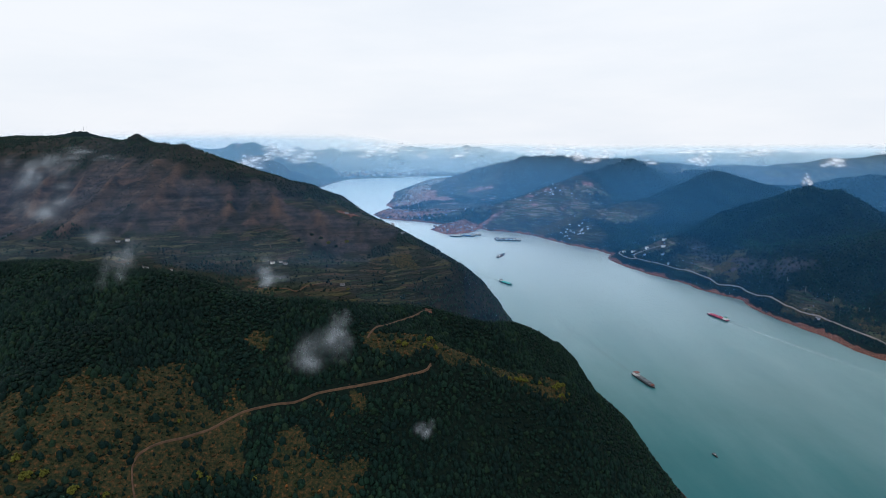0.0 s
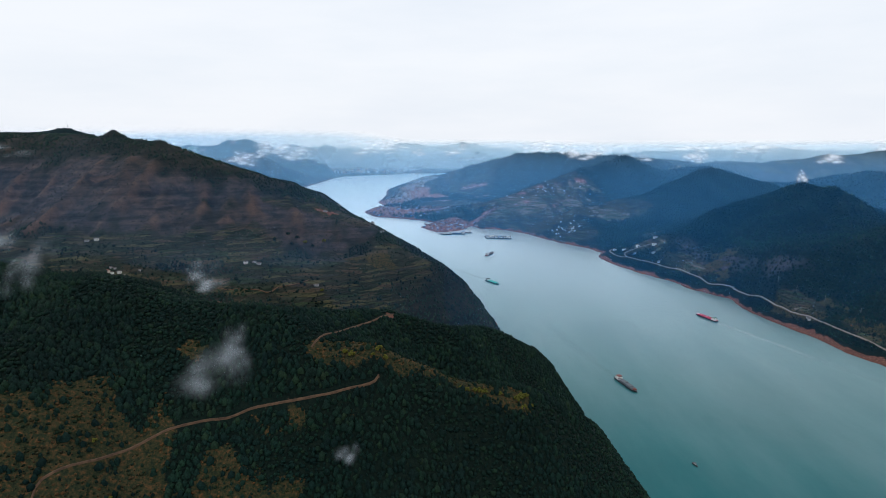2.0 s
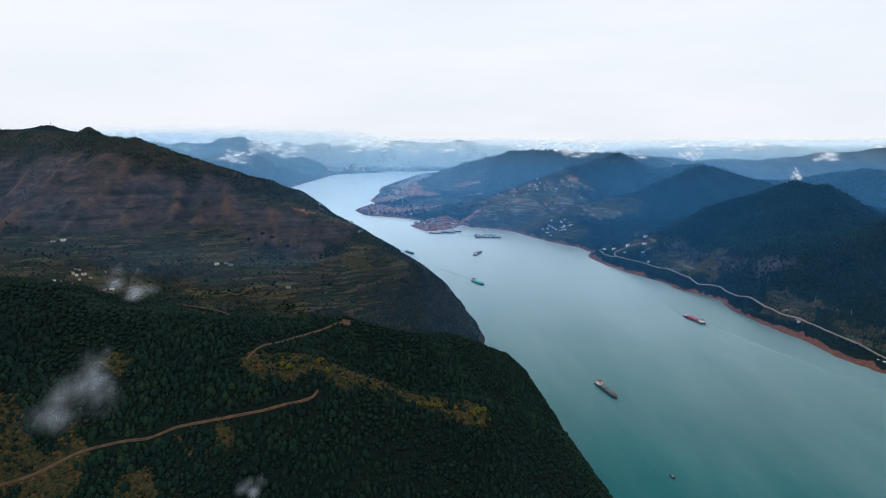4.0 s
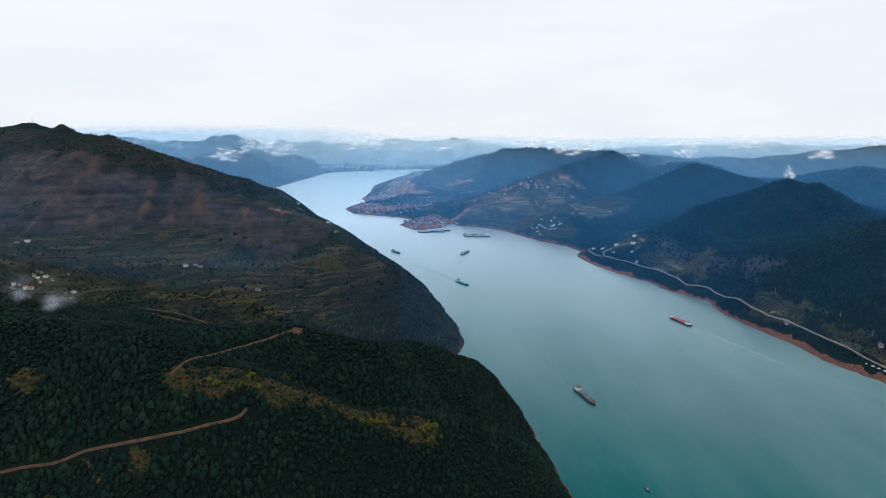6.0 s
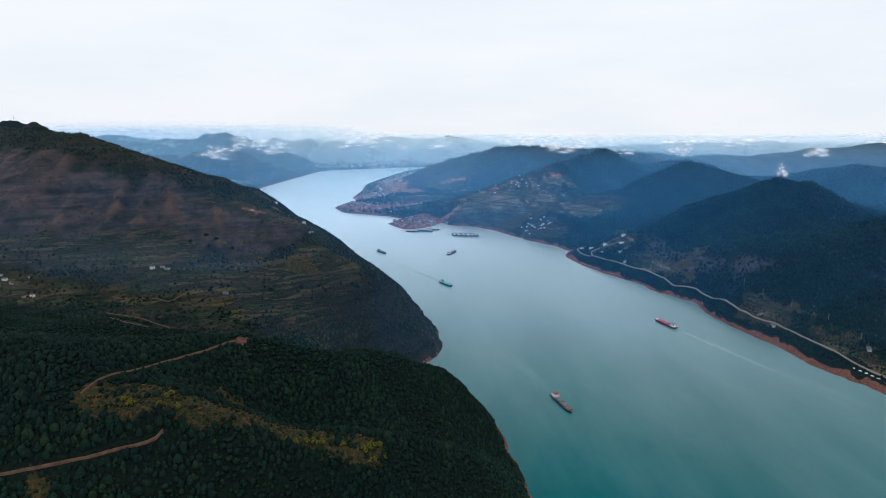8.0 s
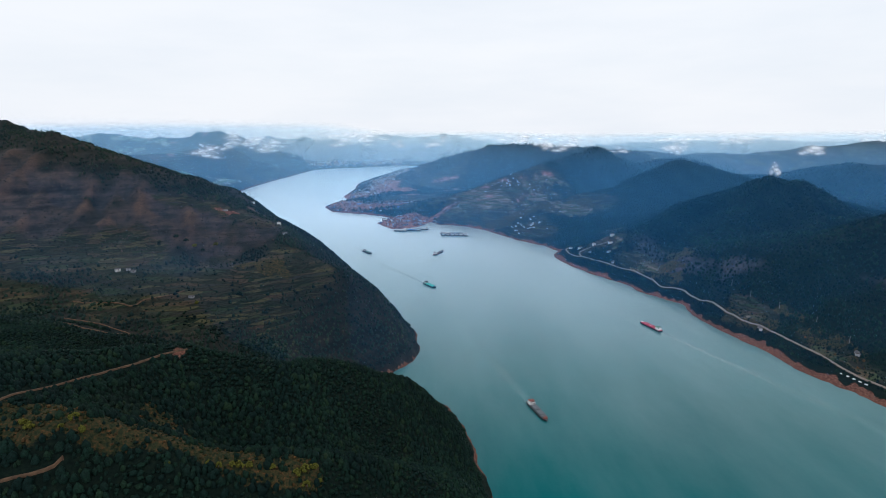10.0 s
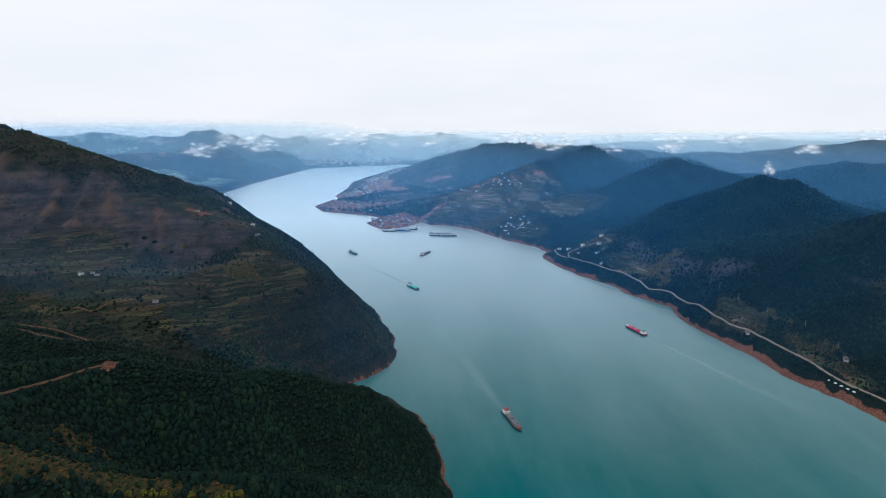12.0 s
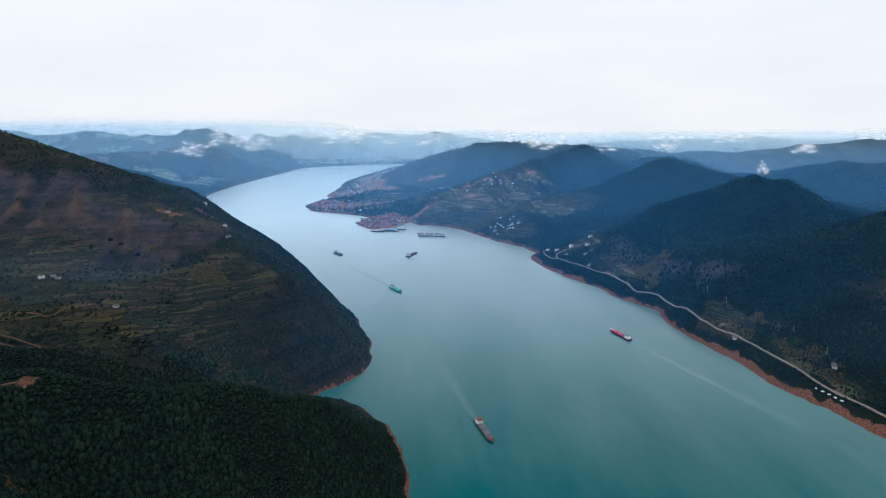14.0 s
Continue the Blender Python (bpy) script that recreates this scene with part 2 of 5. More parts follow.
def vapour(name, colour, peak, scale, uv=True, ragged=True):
    """Thin vapour film, or an added sheet imitating haze: lit by the sky, mostly clear, with ragged soft edges."""
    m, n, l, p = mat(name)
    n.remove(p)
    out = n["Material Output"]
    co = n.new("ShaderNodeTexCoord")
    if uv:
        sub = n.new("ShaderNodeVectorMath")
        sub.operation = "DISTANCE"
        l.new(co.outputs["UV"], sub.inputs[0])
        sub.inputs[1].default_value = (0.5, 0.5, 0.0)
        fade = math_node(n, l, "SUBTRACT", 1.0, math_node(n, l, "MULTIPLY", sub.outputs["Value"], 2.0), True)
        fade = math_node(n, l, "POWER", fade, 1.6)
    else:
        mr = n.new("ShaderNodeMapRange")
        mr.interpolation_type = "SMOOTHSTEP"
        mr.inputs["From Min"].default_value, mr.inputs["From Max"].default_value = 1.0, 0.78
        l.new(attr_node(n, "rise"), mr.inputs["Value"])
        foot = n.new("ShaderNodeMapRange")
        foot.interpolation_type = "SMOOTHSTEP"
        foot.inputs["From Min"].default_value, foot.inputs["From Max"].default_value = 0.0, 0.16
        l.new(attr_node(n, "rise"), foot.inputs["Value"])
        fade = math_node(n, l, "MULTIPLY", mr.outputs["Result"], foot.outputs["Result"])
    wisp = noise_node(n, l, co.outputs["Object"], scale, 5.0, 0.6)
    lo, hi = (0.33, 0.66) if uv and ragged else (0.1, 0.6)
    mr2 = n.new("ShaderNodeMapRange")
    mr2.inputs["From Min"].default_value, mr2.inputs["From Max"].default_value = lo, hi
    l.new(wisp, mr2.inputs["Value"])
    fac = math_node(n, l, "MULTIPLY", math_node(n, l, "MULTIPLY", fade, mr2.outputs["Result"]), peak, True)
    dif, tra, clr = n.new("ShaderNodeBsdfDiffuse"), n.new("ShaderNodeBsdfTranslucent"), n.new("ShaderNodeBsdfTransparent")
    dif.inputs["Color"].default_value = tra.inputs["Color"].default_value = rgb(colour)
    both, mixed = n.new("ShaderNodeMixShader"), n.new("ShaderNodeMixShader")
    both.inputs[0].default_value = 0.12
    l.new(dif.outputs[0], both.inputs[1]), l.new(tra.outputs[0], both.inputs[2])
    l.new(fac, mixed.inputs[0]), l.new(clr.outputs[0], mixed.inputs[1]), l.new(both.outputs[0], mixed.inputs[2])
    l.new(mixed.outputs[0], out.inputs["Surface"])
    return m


M_GROUND, M_WATER = ground_material(), water_material()
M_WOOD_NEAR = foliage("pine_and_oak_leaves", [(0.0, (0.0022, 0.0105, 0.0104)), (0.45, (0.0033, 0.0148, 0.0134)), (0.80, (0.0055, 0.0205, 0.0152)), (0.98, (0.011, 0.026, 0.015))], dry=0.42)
M_WOOD_FAR = foliage("wooded_slope_leaves", [(0.0, (0.0026, 0.0112, 0.0098)), (0.5, (0.0038, 0.0144, 0.0118)), (0.85, (0.0064, 0.0195, 0.0135)), (1.0, (0.0125, 0.024, 0.0155))], grain=0.35)
M_WOOD_HILL = foliage("hillside_oak_leaves", [(0.0, (0.0105, 0.0240, 0.0250)), (0.5, (0.014, 0.030, 0.029)), (0.85, (0.022, 0.036, 0.031)), (1.0, (0.034, 0.038, 0.034))], grain=0.3)
M_HEATH = foliage("winter_heath_twigs", [(0.0, (0.018, 0.025, 0.029)), (0.35, (0.036, 0.034, 0.039)), (0.7, (0.050, 0.042, 0.044)), (0.9, (0.072, 0.050, 0.045)), (1.0, (0.024, 0.034, 0.029))], dry=0.3, grain=0.3)
M_SCRUB = foliage("dry_scrub_leaves", [(0.0, (0.005, 0.014, 0.009)), (0.40, (0.011, 0.021, 0.010)), (0.60, (0.026, 0.029, 0.012)), (0.82, (0.050, 0.033, 0.015)), (1.0, (0.115, 0.054, 0.022))])
M_BUSH = foliage("fresh_bush_leaves", [(0.0, (0.035, 0.055, 0.012)), (0.6, (0.080, 0.092, 0.015)), (1.0, (0.13, 0.12, 0.018))], dry=0.3)
M_TRACK = plain("trodden_earth", (0.115, 0.064, 0.034), 0.95, 0, 0.75, 0.35)
M_CONCRETE = plain("worn_concrete", (0.23, 0.185, 0.15), 0.9, 0, 0.4, 0.2)
M_WHITE = plain("white_plaster", (0.72, 0.70, 0.66), 0.8, 0, 0.2, 0.4)
M_CREAM = plain("cream_render", (0.55, 0.47, 0.38), 0.85, 0, 0.25, 0.4)
M_GREYWALL = plain("grey_render", (0.34, 0.33, 0.32), 0.85, 0, 0.25, 0.4)
M_TILE = plain("dark_clay_tile", (0.10, 0.085, 0.08), 0.8, 0, 0.4, 1.2)
M_REDTILE = plain("red_clay_tile", (0.26, 0.10, 0.07), 0.8, 0, 0.4, 1.2)
M_BLUE = plain("blue_sheet_roof", (0.07, 0.20, 0.42), 0.45, 0.1, 0.25, 0.3)
M_GLASS = plain("dark_window_glass", (0.03, 0.04, 0.05), 0.15, 0, 0.3, 0.5)
M_HULL = plain("black_hull_paint", (0.020, 0.022, 0.026), 0.5, 0, 0.35, 0.3)
M_RUST = plain("red_oxide_paint", (0.22, 0.05, 0.035), 0.6, 0, 0.4, 0.4)
M_SHIPWHITE = plain("white_ship_paint", (0.74, 0.74, 0.72), 0.45, 0, 0.2, 0.4)
M_DECKGREY = plain("grey_hold_steel", (0.12, 0.135, 0.15), 0.6, 0.2, 0.35, 0.4)
M_TURQUOISE = plain("turquoise_deck_paint", (0.06, 0.46, 0.42), 0.5, 0, 0.25, 0.4)
M_CRIMSON = plain("crimson_container_paint", (0.46, 0.030, 0.075), 0.5, 0, 0.35, 0.4)
M_PINK = plain("faded_pink_tarpaulin", (0.55, 0.16, 0.24), 0.7, 0, 0.3, 0.5)
M_GREEN = plain("green_ship_paint", (0.05, 0.24, 0.17), 0.5, 0, 0.3, 0.4)
M_STEEL = plain("galvanised_steel", (0.26, 0.27, 0.29), 0.5, 0.3, 0.2, 0.6)


def town_material(name, stops):
    """Plaster and concrete of a far town: every block has its own tone."""
    m, n, l, p = mat(name)
    isl = n.new("ShaderNodeNewGeometry").outputs["Random Per Island"]
    pos = n.new("ShaderNodeTexCoord").outputs["Object"]
    col = ramp_node(n, l, isl, stops)
    col = mix_node(n, l, 0.4, col, ramp_node(n, l, noise_node(n, l, pos, 0.3), [(0.3, (0.5, 0.5, 0.5)), (0.7, (1.1, 1.1, 1.1))]), "MULTIPLY")
    l.new(col, p.inputs["Base Color"])
    p.inputs["Roughness"].default_value = 0.85
    return m


M_TOWN = town_material("far_town_walls", [(0.0, (0.74, 0.74, 0.73)), (0.18, (0.30, 0.24, 0.21)), (0.32, (0.14, 0.11, 0.10)), (0.45, (0.80, 0.78, 0.76)), (0.56, (0.13, 0.09, 0.08)),
                                          (0.75, (0.33, 0.15, 0.11)), (0.9, (0.56, 0.53, 0.50)), (1.0, (0.10, 0.23, 0.44))])
M_WORKS = town_material("quay_works_walls", [(0.0, (0.80, 0.79, 0.78)), (0.16, (0.12, 0.09, 0.09)), (0.35, (0.30, 0.085, 0.05)), (0.55, (0.06, 0.05, 0.055)), (0.75, (0.28, 0.10, 0.07)), (0.88, (0.14, 0.12, 0.12)), (0.95, (0.08, 0.20, 0.42)), (1.0, (0.5, 0.5, 0.5))])
M_MIST = vapour("drifting_mist", (0.66, 0.73, 0.80), 0.145, 0.11)
M_CLOUD = vapour("low_cloud", (0.98, 0.98, 0.98), 0.9, 0.009)
# blue tint for the sheets that imitate haze before the long hill
M_VALLEY_SHEET = vapour("side_valley_haze_sheet", (0.22, 0.52, 0.92), 0.030, 0.004, ragged=False)
# tint and opacity of the added sheets that imitate distance haze
M_HAZE_SHEETS = [vapour("distance_haze_sheet", c, a, 0.0011, False) for c, a in (((0.05, 0.40, 1.0), 0.016), ((0.18, 0.51, 1.0), 0.052), ((0.42, 0.74, 1.0), 0.066), ((0.74, 0.90, 1.0), 0.34))]
M_FAINT_WAKE = vapour("old_wake_foam", (0.90, 0.97, 1.0), 0.08, 0.05, ragged=False)
M_WAKE = vapour("wake_foam", (0.90, 0.97, 1.0), 0.18, 0.05, ragged=False)

# ---- the lie of the land ----
LEFT_BANK = [(300, -700), (262, -200), (235, 120), (207, 360), (183, 540), (164, 618), (149, 655), (122, 690), (86, 706), (62, 713), (75, 728), (97, 752), (113, 775),
             (120, 806), (112, 862), (80, 960), (15, 1085), (-100, 1260), (-270, 1510), (-490, 1850), (-700, 2230), (-800, 2610), (-806, 2973), (-780, 3478), (-735, 4100)]
FAR_BANK = [(-690, 4180), (-511, 4285), (-143, 4421), (300, 4520), (900, 4560)]
RIGHT_BANK = [(780, -700), (730, 100), (668, 440), (629, 620), (604, 690), (584, 735), (586, 770), (576, 806), (563, 855), (550, 930), (556, 988), (520, 1050), (500, 1115),
              (458, 1192), (429, 1271), (415, 1341), (438, 1400), (420, 1457), (362, 1528), (322, 1605), (280, 1695), (232, 1748), (150, 1790), (124, 1850), (98, 1760), (51, 1718),
              (11, 1722), (-46, 1822), (-18, 1842), (17, 1888), (-41, 1962), (-103, 2001), (-152, 2029), (-229, 2071), (-280, 2198), (-262, 2285), (-160, 2382), (-218, 2390), (-262, 2500), (-257, 2824),
              (-279, 3098), (-231, 3425), (-170, 3750), (-100, 4080), (20, 4290), (350, 4420), (900, 4480)]
RIVER = LEFT_BANK + FAR_BANK + RIGHT_BANK[::-1]

# ridges: along each crest x, y, height and half-width of the flank
RIDGES = {
    "long_hill": [(-1500, 1350, 268, 400), (-891, 1179, 298, 300), (-599, 1095, 277, 258), (-493, 1043, 272, 330), (-290, 1000, 220, 301), (-70, 867, 148, 158), (100, 849, 82, 80)],
    "long_hill_back": [(-607, 1112, 197, 276), (-801, 1499, 207, 352), (-1040, 2010, 179, 479)],
    "mast_hill": [(-1700, 1850, 300, 200), (-1400, 1800, 304, 150), (-1230, 1765, 304, 130), (-1110, 1740, 316, 90), (-1030, 1720, 292, 100), (-950, 1700, 240, 90)],
    "terraces": [(-700, 800, 119, 248), (-335, 752, 89, 199), (-168, 776, 98, 157), (-93, 771, 118, 83), (53, 830, 98, 70)],
    "near_spur": [(-700, 520, 219, 200), (-352, 408, 176, 151), (-180, 363, 189, 177), (-74, 349, 182, 126), (-14, 438, 155, 101), (40, 453, 142, 90), (180, 585, 95, 59)],
    "near_shoulder": [(-342, 473, 149, 273), (-208, 253, 161, 174), (-200, 60, 120, 150)],
    "near_flank": [(-9, 331, 146, 67), (83, 366, 129, 66), (145, 420, 106, 58), (185, 490, 62, 42)],
    "east_hill": [(1500, 700, 230, 300), (946, 963, 162, 179), (728, 1024, 98, 186), (690, 1000, 50, 90)],
    "first_peak": [(1237, 1515, 80, 170), (996, 1413, 122, 100), (885, 1312, 174, 236), (759, 1329, 138, 126), (584, 1285, 68, 115)],
    "second_peak": [(1239, 1850, 86, 200), (902, 1814, 176, 193), (707, 1727, 119, 155), (445, 1663, 77, 122)],
    "third_peak": [(1150, 2350, 150, 250), (925, 2251, 144, 192), (770, 2263, 207, 127), (518, 2031, 155, 145), (211, 1938, 68, 187)],
    "fourth_peak": [(1099, 2800, 160, 250), (728, 2778, 196, 175), (411, 2846, 199, 158), (137, 2969, 116, 186), (-25, 3191, 34, 125)],
    "east_range": [(3200, 3001, 162, 350), (2537, 3197, 187, 301), (1909, 3291, 115, 298), (1300, 3298, 129, 300), (900, 3500, 140, 300)],
    "east_foothills": [(2400, 2000, 136, 300), (1747, 2197, 135, 249), (1355, 2245, 81, 219)],
    "upstream_range": [(-3600, 4000, 255, 600), (-2966, 4292, 258, 626), (-2100, 4200, 244, 300), (-1650, 4150, 245, 220), (-1390, 4100, 262, 150), (-1204, 4100, 222, 120), (-1133, 4100, 178, 110), (-956, 4110, 116, 100), (-826, 4120, 84, 60)],
    "upstream_slope": [(-2000, 2900, 140, 350), (-1500, 3000, 155, 300), (-1250, 3100, 160, 200), (-1040, 3190, 200, 105), (-940, 3480, 103, 100), (-870, 3700, 40, 90)],
    "far_west": [(-1250, 4780, 215, 200), (-755, 4790, 196, 170), (-520, 4850, 170, 130), (-400, 4870, 110, 110)],
    "far_north": [(-420, 4940, 195, 120), (-280, 4940, 224, 150), (60, 4940, 226, 170), (330, 4930, 212, 170), (800, 4900, 120, 200)],
    "far_east": [(1500, 4700, 130, 250), (2200, 4700, 158, 220), (2700, 4650, 160, 260), (3600, 4500, 170, 300)],
}


def seg_dist(x, y, a, b):
    dx, dy = b[0] - a[0], b[1] - a[1]
    t = np.clip(((x - a[0]) * dx + (y - a[1]) * dy) / (dx * dx + dy * dy), 0, 1)
    return np.hypot(x - a[0] - t * dx, y - a[1] - t * dy), t


LATTICE = np.random.RandomState(7).rand(256, 256)


def value_noise(x, y):
    xi, yi = np.floor(x).astype(int), np.floor(y).astype(int)
    fx, fy = x - xi, y - yi
    fx, fy = fx * fx * (3 - 2 * fx), fy * fy * (3 - 2 * fy)
    a, b = LATTICE[xi % 256, yi % 256], LATTICE[(xi + 1) % 256, yi % 256]
    c, d = LATTICE[xi % 256, (yi + 1) % 256], LATTICE[(xi + 1) % 256, (yi + 1) % 256]
    return (a + (b - a) * fx) * (1 - fy) + (c + (d - c) * fx) * fy


def fbm(x, y, size, octaves=4):
    s, amp = 0.0, 0.5
    for k in range(octaves):
        s = s + amp * value_noise(x / size + 17.3 * k, y / size - 9.1 * k)
        size, amp = size * 0.47, amp * 0.5
    return s / (1 - 0.5 ** octaves)


def shore_distance(x, y):
    """Distance to the water's edge; negative on the water."""
    d, wet = np.full(np.shape(x), 1e9), np.zeros(np.shape(x), bool)
    for i, a in enumerate(RIVER):
        b = RIVER[(i + 1) % len(RIVER)]
        d = np.minimum(d, seg_dist(x, y, a, b)[0])
        if a[1] != b[1]:
            wet ^= ((a[1] > y) != (b[1] > y)) & (x < (b[0] - a[0]) * (y - a[1]) / (b[1] - a[1]) + a[0])
    return np.where(wet, -d, d) + (fbm(x, y, 38.0, 3) - 0.5) * 11 + (fbm(x + 40, y, 13.0, 2) - 0.5) * 6 + np.where((x < 300) & (y < 1500), 3.0, 0.0)


def ridge_mass(x, y):
    total = np.full(np.shape(x), 1e-3)
    for crest in RIDGES.values():
        best = np.zeros(np.shape(x))
        for a, b in zip(crest[:-1], crest[1:]):
            d, t = seg_dist(x, y, a, b)
            best = np.maximum(best, (a[2] + t * (b[2] - a[2])) * np.exp(-(d / (a[3] + t * (b[3] - a[3]))) ** 1.6))
        total += best ** 4
    return total ** 0.25


# spurs running down the face of the long hill, and the hollows between them
SPURS = [[(-455, 990), (-462, 930), (-463, 866), (-476, 800)], [(-380, 985), (-373, 957), (-350, 893), (-332, 820)], [(-500, 970), (-486, 900), (-493, 850), (-508, 815)],
         [(-300, 955), (-268, 880), (-250, 830)], [(-560, 980), (-556, 900), (-572, 815)], [(-640, 1000), (-628, 900), (-650, 800)], [(-720, 1020), (-705, 900), (-740, 790)],
         [(-420, 960), (-412, 890), (-402, 830)], [(-225, 925), (-200, 880), (-190, 850)], [(-330, 960), (-310, 890), (-292, 840)]]


def spur_lift(x, y):
    """1 on the crest of a spur, 0 well off it."""
    d = np.min([seg_dist(x, y, p, q)[0] for line in SPURS for p, q in zip(line[:-1], line[1:])], axis=0)
    return np.exp(-((d + 9 * (fbm(x, y, 34.0, 3) - 0.5)) / 10.0) ** 2)


# rocky knobs on the skyline: x, y, height, radius
KNOBS = [(-600, 1098, 13, 15), (-484, 1041, 7, 12), (-563, 1078, -6, 15), (-645, 1112, -8, 24), (-520, 1058, -4, 14), (885, 1312, 11, 34), (918, 1268, 10, 20)]


def ground(x, y):
    x, y = np.asarray(x, float), np.asarray(y, float)
    d = shore_distance(x, y)
    land = np.maximum(d, 0)
    m = ridge_mass(x, y)
    rise = 1 - np.exp(-(land / 55) ** 1.15)
    gully = np.abs(fbm(x, y, 130.0, 3) - 0.5) * 2
    rough = (fbm(x, y, 60.0, 5) - 0.5) * 9 + (0.25 - gully) * 14
    remote = np.clip((y - 2900) / 600, 0, 1)
    rough = rough + remote * (0.42 - np.minimum(np.abs(fbm(x, y, 380.0, 5) - 0.5) * 5, 1)) * np.where(x < -600, 34, 36)
    rough = rough + np.where((x > 500) & (y < 2900), 1.0, 0.0) * (0.42 - np.minimum(np.abs(fbm(x + 60, y, 170.0, 4) - 0.5) * 5, 1)) * 13
    face = (x < -150) & (y > 760) & (y < 1030)
    if face.any():
        rough = np.where(face, rough + 9 * (spur_lift(x, y) - 0.35) * np.clip((y - 760) / 60, 0, 1) * np.clip((1030 - y) / 60, 0, 1), rough)
    h = 9 * (1 - np.exp(-land / 22)) + rise * (m + rough * np.clip(m / 90, 0, 1))
    for kx, ky, kh, kr in KNOBS:
        h = h + kh * np.exp(-((x - kx) ** 2 + (y - ky) ** 2) / kr ** 2)
    return np.where(d > 0, h, np.maximum(d * 0.3, -12))


def z_at(x, y):
    return float(ground(np.array([x]), np.array([y]))[0])


def blob(x, y, cx, cy, rx, ry, turn=0.0, share=1.0):
    """Soft oval patch, 1 inside to 0 outside."""
    c, s = math.cos(radians(turn)), math.sin(radians(turn))
    u, v = ((x - cx) * c + (y - cy) * s) / rx, (-(x - cx) * s + (y - cy) * c) / ry
    return np.clip(1.6 - 1.3 * np.hypot(u, v), 0, 1) * share


# tracks and roads, along which nothing grows
NEAR_TRACK = [(-120, 190), (-134, 212), (-145, 228), (-147, 238), (-138, 251), (-121, 271), (-101, 285), (-84, 291), (-68, 296), (-49, 301), (-29, 307), (-17, 311), (-10, 315), (-8, 318)]
UPPER_TRACK = [(-48, 326), (-45, 336), (-38, 357), (-30, 381), (-22, 403), (-16, 422), (-10, 437)]
SHORE_ROAD = [(700, 480), (662, 590), (647, 643), (640, 669), (630, 697), (624, 735), (613, 794), (603, 829), (588, 872), (575, 947), (570, 1007), (545, 1047), (539, 1083),
              (530, 1126), (515, 1161), (486, 1219), (461, 1273), (447, 1314), (448, 1360), (459, 1382), (490, 1395)]
HOUSE_LANE = [(461, 1273), (466, 1302), (493, 1297), (520, 1275)]
FIELD_LANE = [(-250, 655), (-207, 651), (-178, 661), (-215, 664), (-250, 668)]
TERRACE_LANE = [(-260, 703), (-209, 701), (-192, 702), (-180, 718), (-150, 735)]

FIELDS = [(-320, 790, 150, 55, 5), (-420, 770, 100, 50, 0), (-560, 760, 120, 60, 0), (-150, 745, 150, 65, 8), (-50, 790, 60, 45, 0), (-380, 710, 130, 60, 0), (-130, 900, 60, 30, -15), (-215, 908, 50, 16, -10),
          (640, 760, 16, 80, 8), (610, 880, 20, 60, 10), (545, 1170, 30, 60, 20), (515, 1290, 45, 50, 0), (400, 1570, 80, 70, -40), (430, 1760, 120, 70, -30), (590, 1450, 60, 30, 20),
          (340, 1880, 260, 160, 12), (120, 2050, 150, 120, 0), (440, 1970, 150, 60, 0), (470, 1655, 180, 70, 0), (330, 1720, 110, 80, 0), (560, 1640, 70, 35, 0), (170, 2720, 140, 120, 0), (60, 2350, 180, 160, 0), (-100, 2800, 120, 320, 0),
          (-1500, 3700, 600, 420, 10), (-2300, 4000, 700, 350, 0), (-1350, 3000, 320, 170, 10), (-1050, 3950, 160, 150, 0)]
GRASS = [(4, 380, 18, 12, 0, 0.9), (-30, 325, 22, 9, 5), (-175, 235, 60, 34, 10, 0.9), (-165, 250, 65, 40, 10, 0.78), (-105, 258, 50, 24, 10, 0.68), (-60, 265, 30, 14, 0, 0.5), (-60, 290, 50, 7, 10, 0.42), (14, 340, 24, 10, 15), (48, 350, 30, 9, 8), (-34, 331, 16, 8, 20), (-40, 232, 70, 20, 0, 0.48),
         (-220, 205, 90, 40, 0, 0.5), (-10, 330, 24, 7, 0), (-75, 780, 40, 9, 20, 0.8), (-60, 774, 22, 10, 0), (-112, 318, 9, 6, 0), (-165, 905, 22, 8, 0), (78, 357, 14, 8, 0), (500, 1640, 120, 34, 0, 1.0), (370, 1690, 100, 60, 0, 0.9), (600, 860, 25, 60, 15, 0.75), (570, 1080, 25, 50, 10, 0.8), (420, 1760, 90, 40, -30, 0.75),
         (340, 1900, 200, 95, 10, 0.95), (440, 1940, 70, 30, 0, 0.85), (150, 2050, 100, 50, 0, 0.7), (620, 1130, 40, 30, 20, 0.6), (560, 1330, 50, 40, 0, 0.65), (650, 790, 22, 90, 8, 0.5),
         (250, 2200, 140, 60, 10, 0.7), (-1500, 3700, 500, 300, 10, 0.62)]
SHRUB = [(-330, 850, 220, 60, 0), (-430, 960, 330, 170, -12), (-700, 980, 300, 180, 0), (-230, 880, 160, 90, -10),  (330, 2080, 240, 120, 0), (130, 2350, 260, 160, 0), (-30, 2850, 160, 300, 0), (40, 1800, 90, 70, 0), (590, 1140, 45, 120, 12, 0.62), (650, 980, 40, 50, 20, 0.5), (790, 855, 40, 40, 0, 0.5)]
BARE = [(-12, 430, 4, 7, 0), (-155, 904, 22, 5, 0)]
